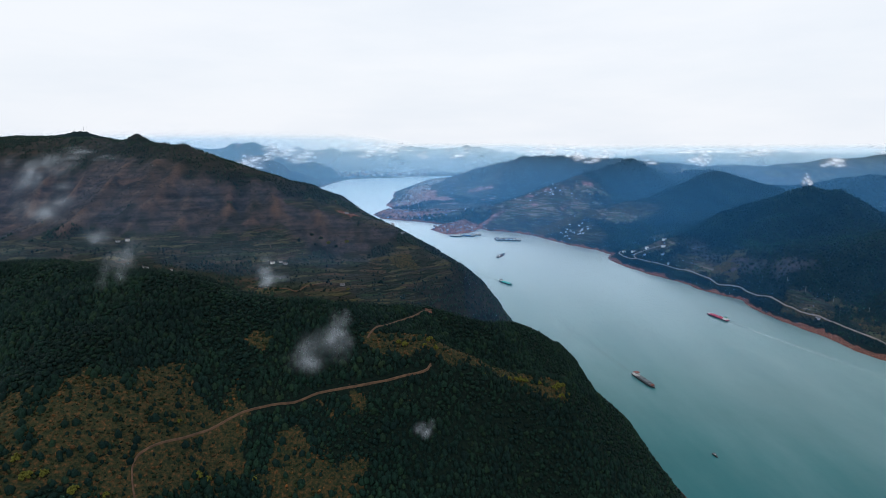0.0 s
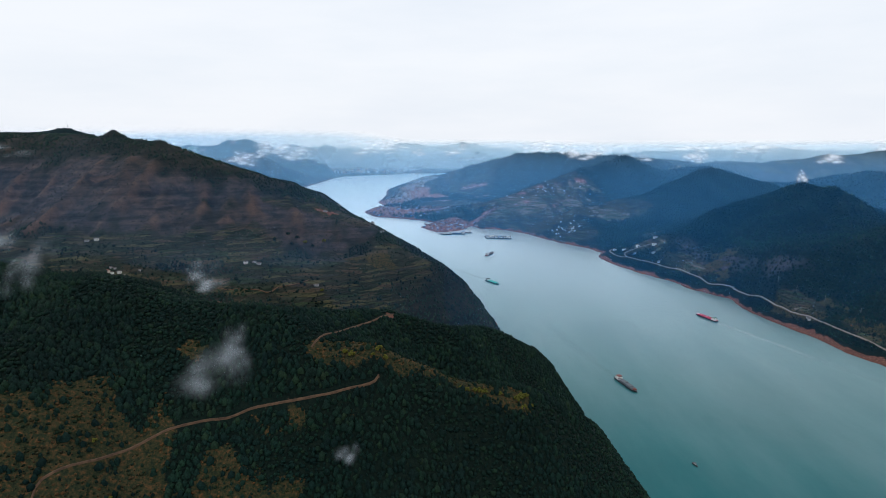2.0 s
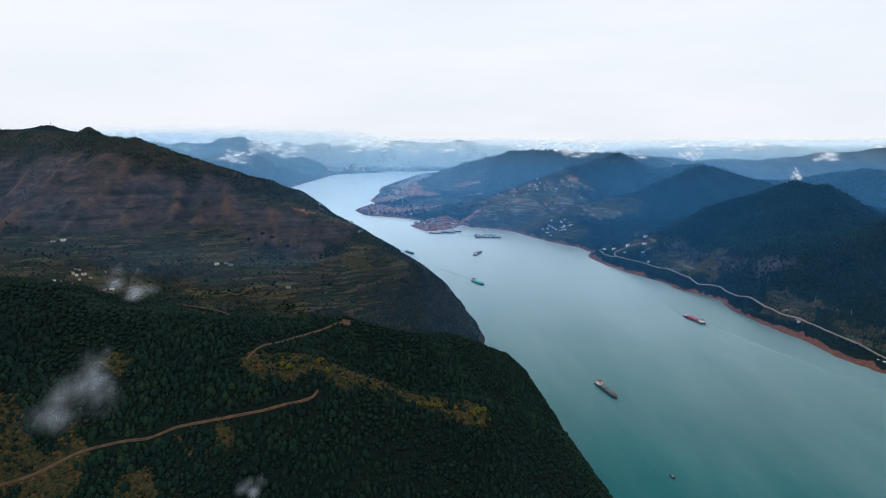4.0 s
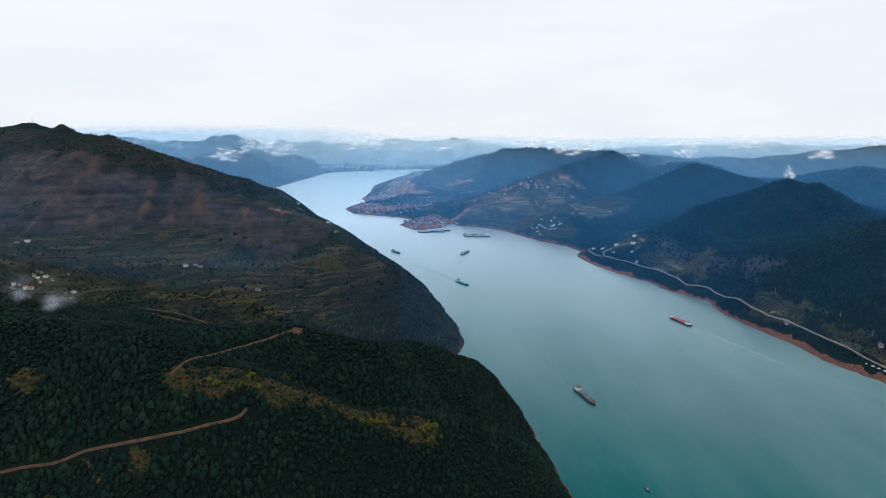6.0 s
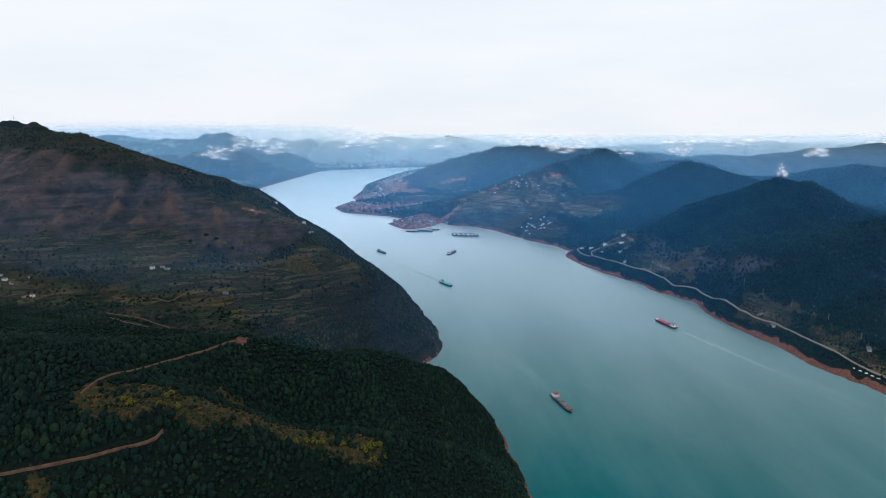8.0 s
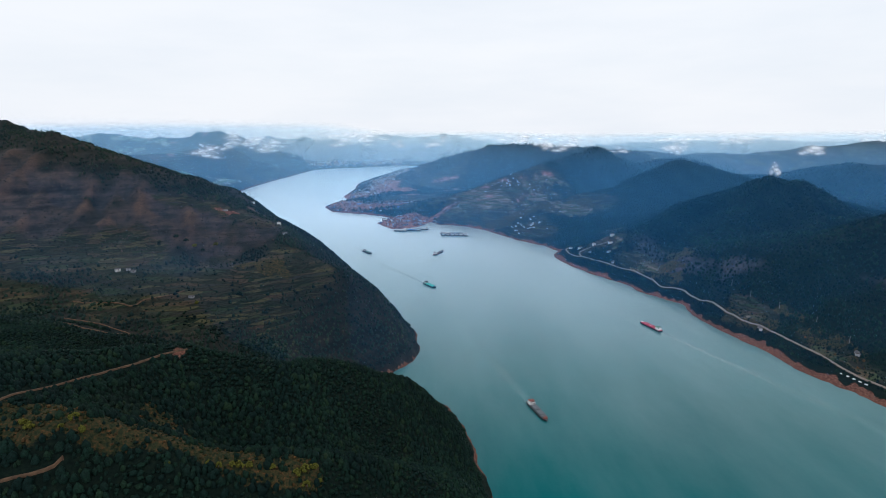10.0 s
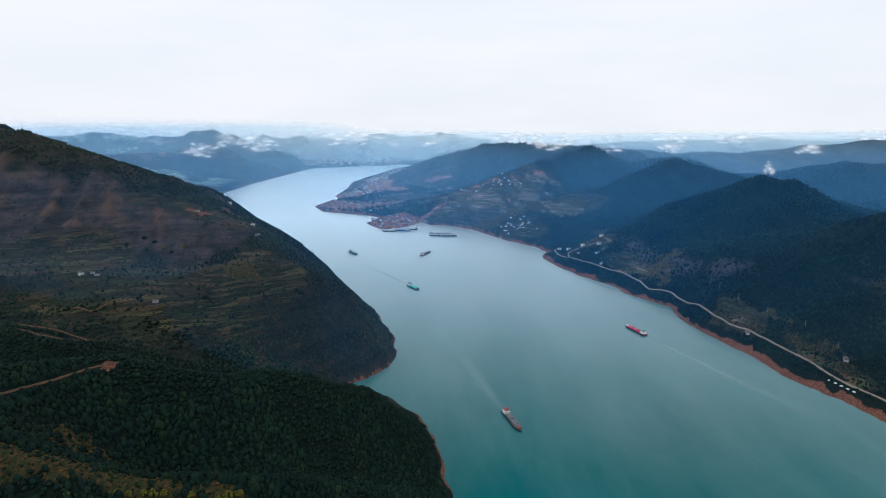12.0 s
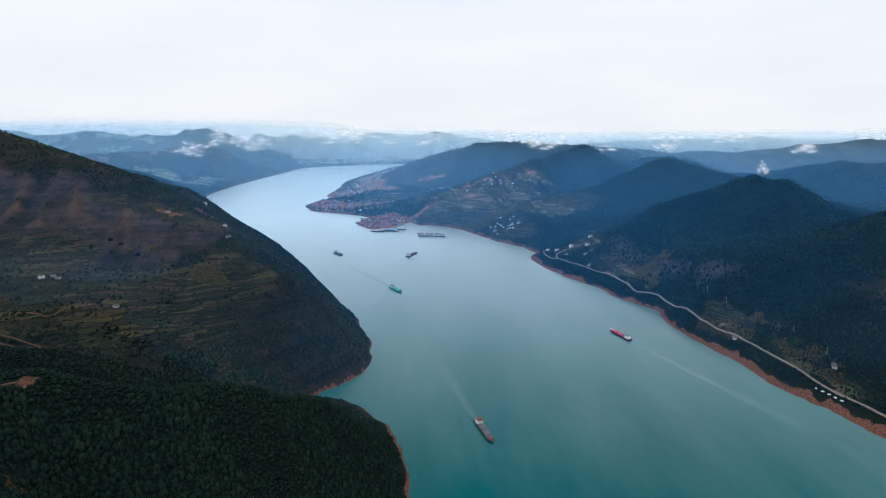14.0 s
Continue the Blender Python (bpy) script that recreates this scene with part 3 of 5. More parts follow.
# red earth quays, building plots and road cuttings across the river
YARDS = [(-110, 2720, 80, 200, 0), (-70, 2110, 150, 60, 8), (-150, 3080, 60, 160, 0), (20, 2250, 110, 34, 10, 0.7), (50, 1780, 75, 70, 30), (-200, 2170, 70, 70, 30), (-190, 2480, 90, 80, 0),
         (300, 1935, 40, 9, 10, 0.5), (372, 1958, 36, 8, 5, 0.5), (450, 1966, 44, 9, 5, 0.5), (525, 1978, 40, 8, 5, 0.5), (300, 1877, 50, 10, 15, 0.5), (190, 2724, 90, 24, 0, 0.55), (-20, 2620, 90, 60, 0, 0.8),
         (40, 1800, 90, 60, 0), (150, 1850, 90, 22, 20, 0.7), (430, 1870, 50, 8, 30, 0.45), (60, 2480, 120, 18, 20, 0.6), (180, 2560, 120, 14, 25, 0.6)]
# green and straw plots across the river
MEADOWS = [(340, 1890, 190, 90, 12), (400, 1860, 120, 50, 15), (520, 1610, 70, 22, 5), (470, 1650, 90, 30, 0), (430, 1760, 90, 34, -30, 0.8), (150, 2050, 120, 50, 0, 0.8), (520, 1262, 30, 30, 0, 0.9), (548, 1135, 20, 34, 15, 0.8),
           (604, 878, 12, 30, 10, 0.9), (634, 735, 9, 34, 8, 0.9), (640, 700, 10, 24, 10, 0.8), (520, 1950, 60, 24, 0)]
# orange dry grass on the long hill
BURNT = [(-528, 926, 30, 9, 10), (-213, 906, 26, 10, -10), (-140, 902, 26, 8, -15), (-265, 880, 18, 7, -10), (-134, 958, 22, 8, -20), (-70, 764, 34, 7, 18), (-80, 787, 22, 5, 10), (-150, 750, 40, 5, 8), (-239, 763, 36, 5, 5), (-119, 723, 20, 6, 10), (-298, 850, 20, 6, -10)]


def cover(x, y, z):
    """Shares of field, dry grass, brown shrub and bare earth; what is left is wood."""
    n1, n2 = fbm(x, y, 45.0, 4), fbm(x + 500, y, 16.0, 4)
    pick = lambda spots: np.clip(np.max([blob(x, y, *s) for s in spots], axis=0), 0, 1)
    ragged = lambda v, k, n: np.clip((v - 0.3 + (n - 0.5) * k) * 3.0, 0, 1) * np.clip(v * 5, 0, 1)
    field, grass, shrub = ragged(pick(FIELDS), 1.6, n1), ragged(pick(GRASS), 1.8, n2), ragged(pick(SHRUB), 1.7, n1)
    # a patchwork of plots and open woods over the distant ranges
    distant = np.clip((y - 2600) / 500, 0, 1)
    n3 = fbm(x, y + 300, 190.0, 4)
    field = np.maximum(field, distant * np.clip((n3 - 0.50) * 9, 0, 1) * 0.9)
    shrub = np.maximum(shrub, distant * np.clip((0.52 - n3) * 6, 0.15, 1) * 0.8)
    grass = np.maximum(grass, distant * np.clip((fbm(x - 700, y, 120.0, 4) - 0.54) * 9, 0, 1) * 0.85)
    hill = (x < -100) & (y > 600) & (y < 1500)
    crest = np.clip((985 - 0.25 * (x + 460) + 70 * (n1 - 0.5) - y) / 30, 0, 1)
    shrub = shrub * np.where(hill, np.clip(0.75 + 1.6 * (n1 - 0.42), 0, 1) * (0.38 + 0.62 * crest), 0.8)
    streak = fbm(x + 200, y * 0.35, 26.0, 3)
    spur = np.where(hill & (y > 760), spur_lift(x, y) * np.clip((n2 - 0.36) * 5, 0, 1) * np.clip((streak - 0.40) * 7, 0, 1) * crest, 0)
    spur = np.maximum(spur, ragged(pick(BURNT), 1.5, n2) * 0.9)
    low = np.clip((np.where((x < 300) & (y < 1500), 2.4, 4.4) + 10 * (n2 - 0.5) - z) / 1.2, 0, 1)
    far = np.clip((y - 3800) / 300, 0, 1)
    cut = np.min([seg_dist(x, y, p, q)[0] for line in (NEAR_TRACK, UPPER_TRACK) for p, q in zip(line[:-1], line[1:])], axis=0)
    cut = np.clip((1.5 + 4 * (n2 - 0.5) - cut) / 1.2, 0, 1) * 0.34
    bare = np.maximum.reduce([low * (1 - 0.6 * far), ragged(pick(BARE), 1.3, n2) * 0.9, cut])
    yard = ragged(pick(YARDS), 1.3, n2) * 0.9
    meadow = ragged(pick(MEADOWS), 1.9, n2) * np.clip((n1 - 0.34) * 6, 0, 1)
    pasture, remote = np.zeros(np.shape(x)), y > 2600
    if remote.any():
        # open plots on the gentle slopes of the distant ranges, woods where they are steep
        xr, yr, zr = x[remote], y[remote], z[remote]
        steep = np.hypot(ground(xr + 25, yr) - zr, ground(xr, yr + 25) - zr) / 25
        gentle = np.clip((0.62 - steep) * 5, 0, 1) * np.clip((zr - 12) / 20, 0, 1)
        patch = np.clip((fbm(xr + 300, yr, 150.0, 5) - 0.42) * 9, 0, 1)
        pasture[remote] = 0.95 * gentle * patch * np.where(xr < -700, 1.0, 0.0)
        yard[remote] = np.maximum(yard[remote], gentle * np.clip((fbm(xr, yr - 900, 60.0, 4) - 0.66) * 14, 0, 1) * np.where(xr < -700, 0.5, 0.0))
    return field, grass, shrub, np.maximum(bare, yard), spur, yard, meadow, pasture


def mesh_from(name, verts, faces, material, smooth=False):
    """Mesh of numpy vertices and equal-sided faces."""
    me = bpy.data.meshes.new(name)
    faces = np.asarray(faces, np.int32)
    k = faces.shape[1]
    me.vertices.add(len(verts))
    me.vertices.foreach_set("co", np.asarray(verts, np.float32).ravel())
    me.loops.add(faces.size)
    me.loops.foreach_set("vertex_index", faces.ravel())
    me.polygons.add(len(faces))
    me.polygons.foreach_set("loop_start", np.arange(0, faces.size, k, dtype=np.int32))
    me.polygons.foreach_set("use_smooth", np.full(len(faces), smooth))
    me.update(calc_edges=True)
    me.materials.append(material)
    return me


def build_ground():
    ox, oy = 90.0, -80.0
    front = np.linspace(radians(-61), radians(61), 560)
    back = np.linspace(radians(61), radians(299), 70)[1:-1]
    ang = np.concatenate([front, back])
    rad = np.concatenate([[4, 60, 120, 180], np.geomspace(220, 7200, 500)])
    A, Rr = np.meshgrid(ang, rad)
    x, y = ox + np.sin(A) * Rr, oy + np.cos(A) * Rr
    z = ground(x, y)
    na, nr = len(ang), len(rad)
    i, j = np.meshgrid(np.arange(na), np.arange(nr - 1))
    i2 = (i + 1) % na
    faces = np.stack([j * na + i, (j + 1) * na + i, (j + 1) * na + i2, j * na + i2], -1).reshape(-1, 4)
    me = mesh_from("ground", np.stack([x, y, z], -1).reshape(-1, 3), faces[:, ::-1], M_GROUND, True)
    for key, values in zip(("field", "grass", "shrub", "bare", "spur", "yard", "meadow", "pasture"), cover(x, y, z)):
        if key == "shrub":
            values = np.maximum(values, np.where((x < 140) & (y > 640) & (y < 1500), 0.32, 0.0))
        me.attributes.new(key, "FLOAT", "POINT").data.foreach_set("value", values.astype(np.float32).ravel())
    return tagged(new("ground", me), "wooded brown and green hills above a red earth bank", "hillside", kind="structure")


build_ground()

# river surface
WX, WY = np.meshgrid(np.linspace(-1800, 1500, 34), np.linspace(-900, 4700, 57))
wi, wj = np.meshgrid(np.arange(33), np.arange(56))
wq = np.stack([wj * 34 + wi, wj * 34 + wi + 1, (wj + 1) * 34 + wi + 1, (wj + 1) * 34 + wi], -1).reshape(-1, 4)
tagged(new("water", mesh_from("water", np.stack([WX, WY, WX * 0], -1).reshape(-1, 3), wq, M_WATER, True)),
       "calm teal river reflecting a white sky", "river", kind="structure")

# ---- woods ----
GOLD = (1 + 5 ** 0.5) / 2
ICO_V = np.array([(-1, GOLD, 0), (1, GOLD, 0), (-1, -GOLD, 0), (1, -GOLD, 0), (0, -1, GOLD), (0, 1, GOLD), (0, -1, -GOLD), (0, 1, -GOLD),
                  (GOLD, 0, -1), (GOLD, 0, 1), (-GOLD, 0, -1), (-GOLD, 0, 1)]) / math.hypot(1, GOLD)


def ico_faces():
    """The twenty faces: every three vertices that are neighbours of one another, turned outwards."""
    near = lambda a, b: np.linalg.norm(ICO_V[a] - ICO_V[b]) < 1.2
    out = []
    for a in range(12):
        for b in range(a + 1, 12):
            for c in range(b + 1, 12):
                if near(a, b) and near(b, c) and near(a, c):
                    turn = np.dot(np.cross(ICO_V[b] - ICO_V[a], ICO_V[c] - ICO_V[a]), ICO_V[a]) > 0
                    out.append((a, b, c) if turn else (a, c, b))
    return np.array(out)


ICO_F = ico_faces()


def crown(rng, lumps, pointed):
    """One tree's leaf clumps, about one unit high: uneven tapering tiers for a pine or oak, ragged lumps for a bush."""
    vs, fs, base = [], [], 0
    for k in range(lumps):
        u = k / max(lumps - 1, 1)
        turn = rng.uniform(0, 6.28)
        if pointed:
            n, tiers = (6, ((0.02, 0.80), (0.34, 1.0), (0.70, 0.62))) if lumps > 1 and k == 0 else (5, ((0.0, 1.0), (0.50, 0.88)))
            off = 0.0 if k == 0 else 0.26
            tall, r = (rng.uniform(0.82, 1.0), 0.42) if k == 0 else (rng.uniform(0.6, 0.8), 0.26)
            cx, cy = math.cos(turn) * off, math.sin(turn) * off
            for zt, wide in tiers:
                a = turn + np.arange(n) * 6.283 / n + rng.uniform(-0.3, 0.3, n)
                q = r * wide * rng.uniform(0.72, 1.25, n)
                vs.append(np.column_stack([cx + np.cos(a) * q, cy + np.sin(a) * q, (zt + rng.uniform(-0.09, 0.09, n)) * tall]))
            vs.append(np.array([[cx + rng.uniform(-0.06, 0.06), cy + rng.uniform(-0.06, 0.06), tall]]))
            m = len(tiers)
            ring = [(t * n + i, t * n + (i + 1) % n, (t + 1) * n + i) for t in range(m - 1) for i in range(n)]
            ring += [(t * n + (i + 1) % n, (t + 1) * n + (i + 1) % n, (t + 1) * n + i) for t in range(m - 1) for i in range(n)]
            ring += [((m - 1) * n + i, (m - 1) * n + (i + 1) % n, m * n) for i in range(n)]
            fs.append(np.array(ring) + base)
            base += m * n + 1
            continue
        jag = 1 + rng.uniform(-0.42, 0.42, (12, 1))
        r = 0.40 - 0.10 * u
        off = 0 if lumps == 1 else 0.30 * (1 - 0.75 * u)
        c = np.array([math.cos(turn) * off, math.sin(turn) * off, 0.28 + 0.52 * u])
        q = ICO_V @ np.array(Euler(rng.uniform(0, 6.28, 3)).to_matrix())
        vs.append(q * jag * r + c)
        fs.append(ICO_F + 12 * k)
    return np.concatenate(vs), np.concatenate(fs)


def scatter(name, places, sizes, lumps, pointed, material, label, seed, category="trees"):
    """All the plants of one wood in one mesh."""
    rng = np.random.RandomState(seed)
    forms = [crown(rng, lumps, pointed) for _ in range(9)]
    which, turns = rng.randint(0, 9, len(places)), rng.uniform(0, 6.28, len(places))
    slim = rng.uniform(0.8, 1.25, len(places))
    V, F, base = [], [], 0
    for k, (v, f) in enumerate(forms):
        sel = np.where(which == k)[0]
        if not len(sel):
            continue
        c, s = np.cos(turns[sel])[:, None], np.sin(turns[sel])[:, None]
        sz = sizes[sel][:, None]
        x, y = (v[None, :, 0] * c - v[None, :, 1] * s) * sz * slim[sel][:, None], (v[None, :, 0] * s + v[None, :, 1] * c) * sz * slim[sel][:, None]
        p = np.stack([x, y, v[None, :, 2] * sz - 0.12 * sz], -1) + places[sel][:, None, :]
        V.append(p.reshape(-1, 3))
        F.append((f[None] + (np.arange(len(sel)) * len(v))[:, None, None] + base).reshape(-1, 3))
        base += len(sel) * len(v)
    me = mesh_from(name, np.concatenate(V), np.concatenate(F), material, True)
    return tagged(new(name, me), label, category, kind="stuff")


def sites(x0, x1, y0, y1, step, seed, keep):
    """Uneven places on a jittered grid where keep(field, grass, shrub, bare, chance) holds; x, y, z."""
    rng = np.random.RandomState(seed)
    x, y = np.meshgrid(np.arange(x0, x1, step), np.arange(y0, y1, step))
    x, y = x.ravel() + rng.uniform(-0.6, 0.6, x.size) * step, y.ravel() + rng.uniform(-0.6, 0.6, y.size) * step
    z = ground(x, y)
    x, y, z = x[z > 7], y[z > 7], z[z > 7]
    ok = keep(x, y, z, *cover(x, y, z), rng.rand(x.size))
    for line in ROADS:
        for a, b in zip(line[:-1], line[1:]):
            ok &= seg_dist(x, y, a, b)[0] > (ROAD_CLEAR if line in (NEAR_TRACK, UPPER_TRACK) else 3.4)
    return np.stack([x, y, z], -1)[ok]


ROADS = [NEAR_TRACK, UPPER_TRACK, SHORE_ROAD, HOUSE_LANE, FIELD_LANE]
ROAD_CLEAR = 2.3

rng_n = np.random.RandomState(31)
woody = lambda x, y, z, fi, gr, sh, ba, sp, ya, me, pa, c: (c > fi * 0.75 + gr ** 2 * 0.88 + sh * 0.1) & (ba < 0.4)
broad = lambda x, y: fbm(x + 90, y, 40.0, 3) > 0.53
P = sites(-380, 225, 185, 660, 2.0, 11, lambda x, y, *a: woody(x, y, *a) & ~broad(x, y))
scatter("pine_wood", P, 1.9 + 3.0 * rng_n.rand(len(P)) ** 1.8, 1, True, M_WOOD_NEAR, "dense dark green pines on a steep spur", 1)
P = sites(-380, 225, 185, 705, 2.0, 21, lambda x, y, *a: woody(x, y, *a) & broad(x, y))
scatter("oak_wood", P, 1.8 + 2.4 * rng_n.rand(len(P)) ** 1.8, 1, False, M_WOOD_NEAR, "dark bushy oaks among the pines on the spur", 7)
P = sites(-300, 140, 180, 460, 1.8, 12, lambda x, y, z, fi, gr, sh, ba, sp, ya, me, pa, c: (c < gr * 0.9 + sh * 0.1) & (ba < 0.5))
scatter("dry_scrub", P, 0.6 + 1.7 * rng_n.rand(len(P)) ** 2.2, 1, False, M_SCRUB, "tawny dry grass tufts and low scrub", 2, "scrub")
P = sites(-1000, 140, 640, 1240, 4.2, 13, lambda x, y, z, fi, gr, sh, ba, sp, ya, me, pa, c: (c > fi * 0.9 + gr * 0.9 + sh * 2.1 + sp) & (ba < 0.4) & (np.hypot(x + 600, y - 1098) > 14))
scatter("hillside_wood", P, rng_n.uniform(2.6, 5.0, len(P)), 1, True, M_WOOD_HILL, "dark mixed wood on the long brown hillside", 3)
P = sites(-900, -60, 700, 1060, 3.9, 18, lambda x, y, z, fi, gr, sh, ba, sp, ya, me, pa, c: (c < sh * 0.6) & (c > sp * 0.75) & (ba < 0.4))
scatter("winter_heath", P, 0.8 + 2.2 * rng_n.rand(len(P)) ** 1.5, 1, True, M_HEATH, "low leafless brown heath on the long hillside", 9, "scrub")
P = sites(-520, 20, 640, 900, 4.2, 14, lambda x, y, z, fi, gr, sh, ba, sp, ya, me, pa, c: (c < fi * 0.34) & (ba < 0.4))
scatter("orchard_scrub", P, rng_n.uniform(1.2, 3.2, len(P)), 1, False, M_WOOD_HILL, "scattered orchard bushes between terraced plots", 4, "bushes")
P = sites(450, 1330, 560, 2150, 5.8, 15, lambda x, y, z, fi, gr, sh, ba, sp, ya, me, pa, c: (c > fi * 0.92 + gr * 0.9 + sh * 0.7 + me * 0.9) & (ba < 0.3))
scatter("far_bank_wood", P, rng_n.uniform(3.2, 6.0, len(P)), 1, True, M_WOOD_FAR, "dark wooded mountains across the river", 5)
P = sites(-200, 1750, 1700, 3400, 13, 16, lambda x, y, z, fi, gr, sh, ba, sp, ya, me, pa, c: ((y > 2150) | (x > 1330) | (x < 450)) & (c > fi * 0.92 + gr * 0.9 + sh * 0.5 + me + pa) & (ba < 0.3))
scatter("distant_wood", P, rng_n.uniform(6, 11, len(P)), 1, True, M_WOOD_FAR, "distant woods below the cloud", 6)
P = sites(130, 700, 560, 2110, 4.4, 17, lambda x, y, z, fi, gr, sh, ba, sp, ya, me, pa, c: (c < np.maximum(np.maximum(fi, gr), sh) * 0.42) & (ba < 0.5))
scatter("hedge_scrub", P, rng_n.uniform(1.2, 3.6, len(P)), 1, True, M_SCRUB, "hedges and fruit bushes between plots on the far bank", 8, "bushes")
# scrub down to the bare bank
P = sites(400, 720, 560, 1480, 3.4, 19, lambda x, y, z, fi, gr, sh, ba, sp, ya, me, pa, c: (z < 26) & (ba < 0.55) & (c < 0.62))
scatter("bank_scrub", P, rng_n.uniform(1.2, 3.2, len(P)), 1, True, M_WOOD_FAR, "dark scrub between the shore road and the red bank", 10, "scrub")

# ---- tools for things ----
def part(name, bm, material, parent, label=""):
    me = bpy.data.meshes.new(name)
    bm.to_mesh(me)
    bm.free()
    me.materials.append(material)
    ob = new(name, me)
    ob.parent = parent
    if label:
        ob["label"] = label
    return ob


def thing(name, label, category, m, group="", kind=""):
    ob = new(name)
    ob.matrix_basis = m
    return tagged(ob, label, category, group, kind)


def box(bm, x0, x1, y0, y1, z0, z1, bevel=0.0):
    r = bmesh.ops.create_cube(bm, size=1.0, matrix=Matrix.LocRotScale(((x0 + x1) / 2, (y0 + y1) / 2, (z0 + z1) / 2), None, (x1 - x0, y1 - y0, z1 - z0)))
    if bevel:
        edges = list({e for v in r["verts"] for e in v.link_edges})
        bmesh.ops.bevel(bm, geom=edges, offset=bevel, segments=1, affect="EDGES")
    return bm


def boxed(*a, **k):
    return box(bmesh.new(), *a, **k)


def pole(bm, x, y, z0, z1, r0, r1, n=8):
    bmesh.ops.create_cone(bm, cap_ends=True, segments=n, radius1=r0, radius2=r1, depth=z1 - z0, matrix=Matrix.Translation((x, y, (z0 + z1) / 2)))
    return bm


def prism(bm, outline, z0, z1, shrink=1.0):
    """Upright prism over an outline; the foot may be smaller than the top."""
    low, top = [bm.verts.new((x * shrink, y * shrink, z0)) for x, y in outline], [bm.verts.new((x, y, z1)) for x, y in outline]
    bm.faces.new(low[::-1]), bm.faces.new(top)
    for i in range(len(outline)):
        k = (i + 1) % len(outline)
        bm.faces.new((low[i], low[k], top[k], top[i]))
    return bm


# ---- roads ----
def smooth_line(line, step):
    p = np.array(line, float)
    out = []
    for i in range(len(p) - 1):
        a, b, c, d = p[max(i - 1, 0)], p[i], p[i + 1], p[min(i + 2, len(p) - 1)]
        for t in np.linspace(0, 1, max(int(np.hypot(*(c - b)) / step), 1), endpoint=False):
            out.append(0.5 * (2 * b + (c - a) * t + (2 * a - 5 * b + 4 * c - d) * t ** 2 + (3 * b - a - 3 * c + d) * t ** 3))
    return np.array(out + [p[-1]])


def road(name, line, width, material, label, step=3.0, lift=0.5):
    """A carriageway laid along the slope, with a crowned top and sides down into the ground."""
    p = smooth_line(line, step)
    d = np.gradient(p, axis=0)
    n = np.stack([-d[:, 1], d[:, 0]], -1) / np.hypot(d[:, 0], d[:, 1])[:, None]
    w = width * (1 + 0.35 * (fbm(p[:, 0], p[:, 1], 9.0, 2) - 0.5))
    rows = []
    for off, dz in ((-0.62, -1.2), (-0.5, 0.0), (0.0, 0.08), (0.5, 0.0), (0.62, -1.2)):
        q = p + n * (w * off)[:, None]
        zc = np.maximum(ground(p[:, 0], p[:, 1]), ground(q[:, 0], q[:, 1]) * 0.5 + ground(p[:, 0], p[:, 1]) * 0.5)
        rows.append(np.column_stack([q, zc + lift + dz]))
    v = np.stack(rows, 1)
    i, j = np.meshgrid(np.arange(4), np.arange(len(p) - 1))
    f = np.stack([j * 5 + i, (j + 1) * 5 + i, (j + 1) * 5 + i + 1, j * 5 + i + 1], -1).reshape(-1, 4)
    return tagged(new(name, mesh_from(name, v.reshape(-1, 3), f[:, ::-1], material, True)), label, "road", kind="structure")


road("road_dirt_track", NEAR_TRACK, 0.8, M_TRACK, "winding unpaved earth track cut into the slope")
road("road_dirt_track_upper", UPPER_TRACK, 0.85, M_TRACK, "unpaved earth track climbing over the spur")
road("road_shore", SHORE_ROAD, 2.4, M_CONCRETE, "pale concrete road along the far shore", 6.0, 1.2)
road("road_house_lane", HOUSE_LANE, 2.4, M_CONCRETE, "pale concrete lane up to the houses", 5.0, 1.0)
road("road_field_lane", FIELD_LANE, 1.3, M_TRACK, "narrow earth lane between the terraces", 4.0)
road("road_terrace_lane", TERRACE_LANE, 1.2, M_TRACK, "narrow earth lane across the terraces", 4.0)


# ---- vessels ----
def hull_outline(L, W, bow=0.22, stern=0.08):
    h = W / 2
    pts = [(-h * 0.82, -L / 2), (h * 0.82, -L / 2), (h, -L / 2 + L * stern), (h, L / 2 - L * bow)]
    for t in (0.35, 0.65, 0.88, 1.0):
        pts.append((h * (1 - t ** 2.2) + 0.06 * W * (t == 1.0), L / 2 - L * bow * (1 - t)))
    return pts + [(-x, y) for x, y in pts[:1:-1]]


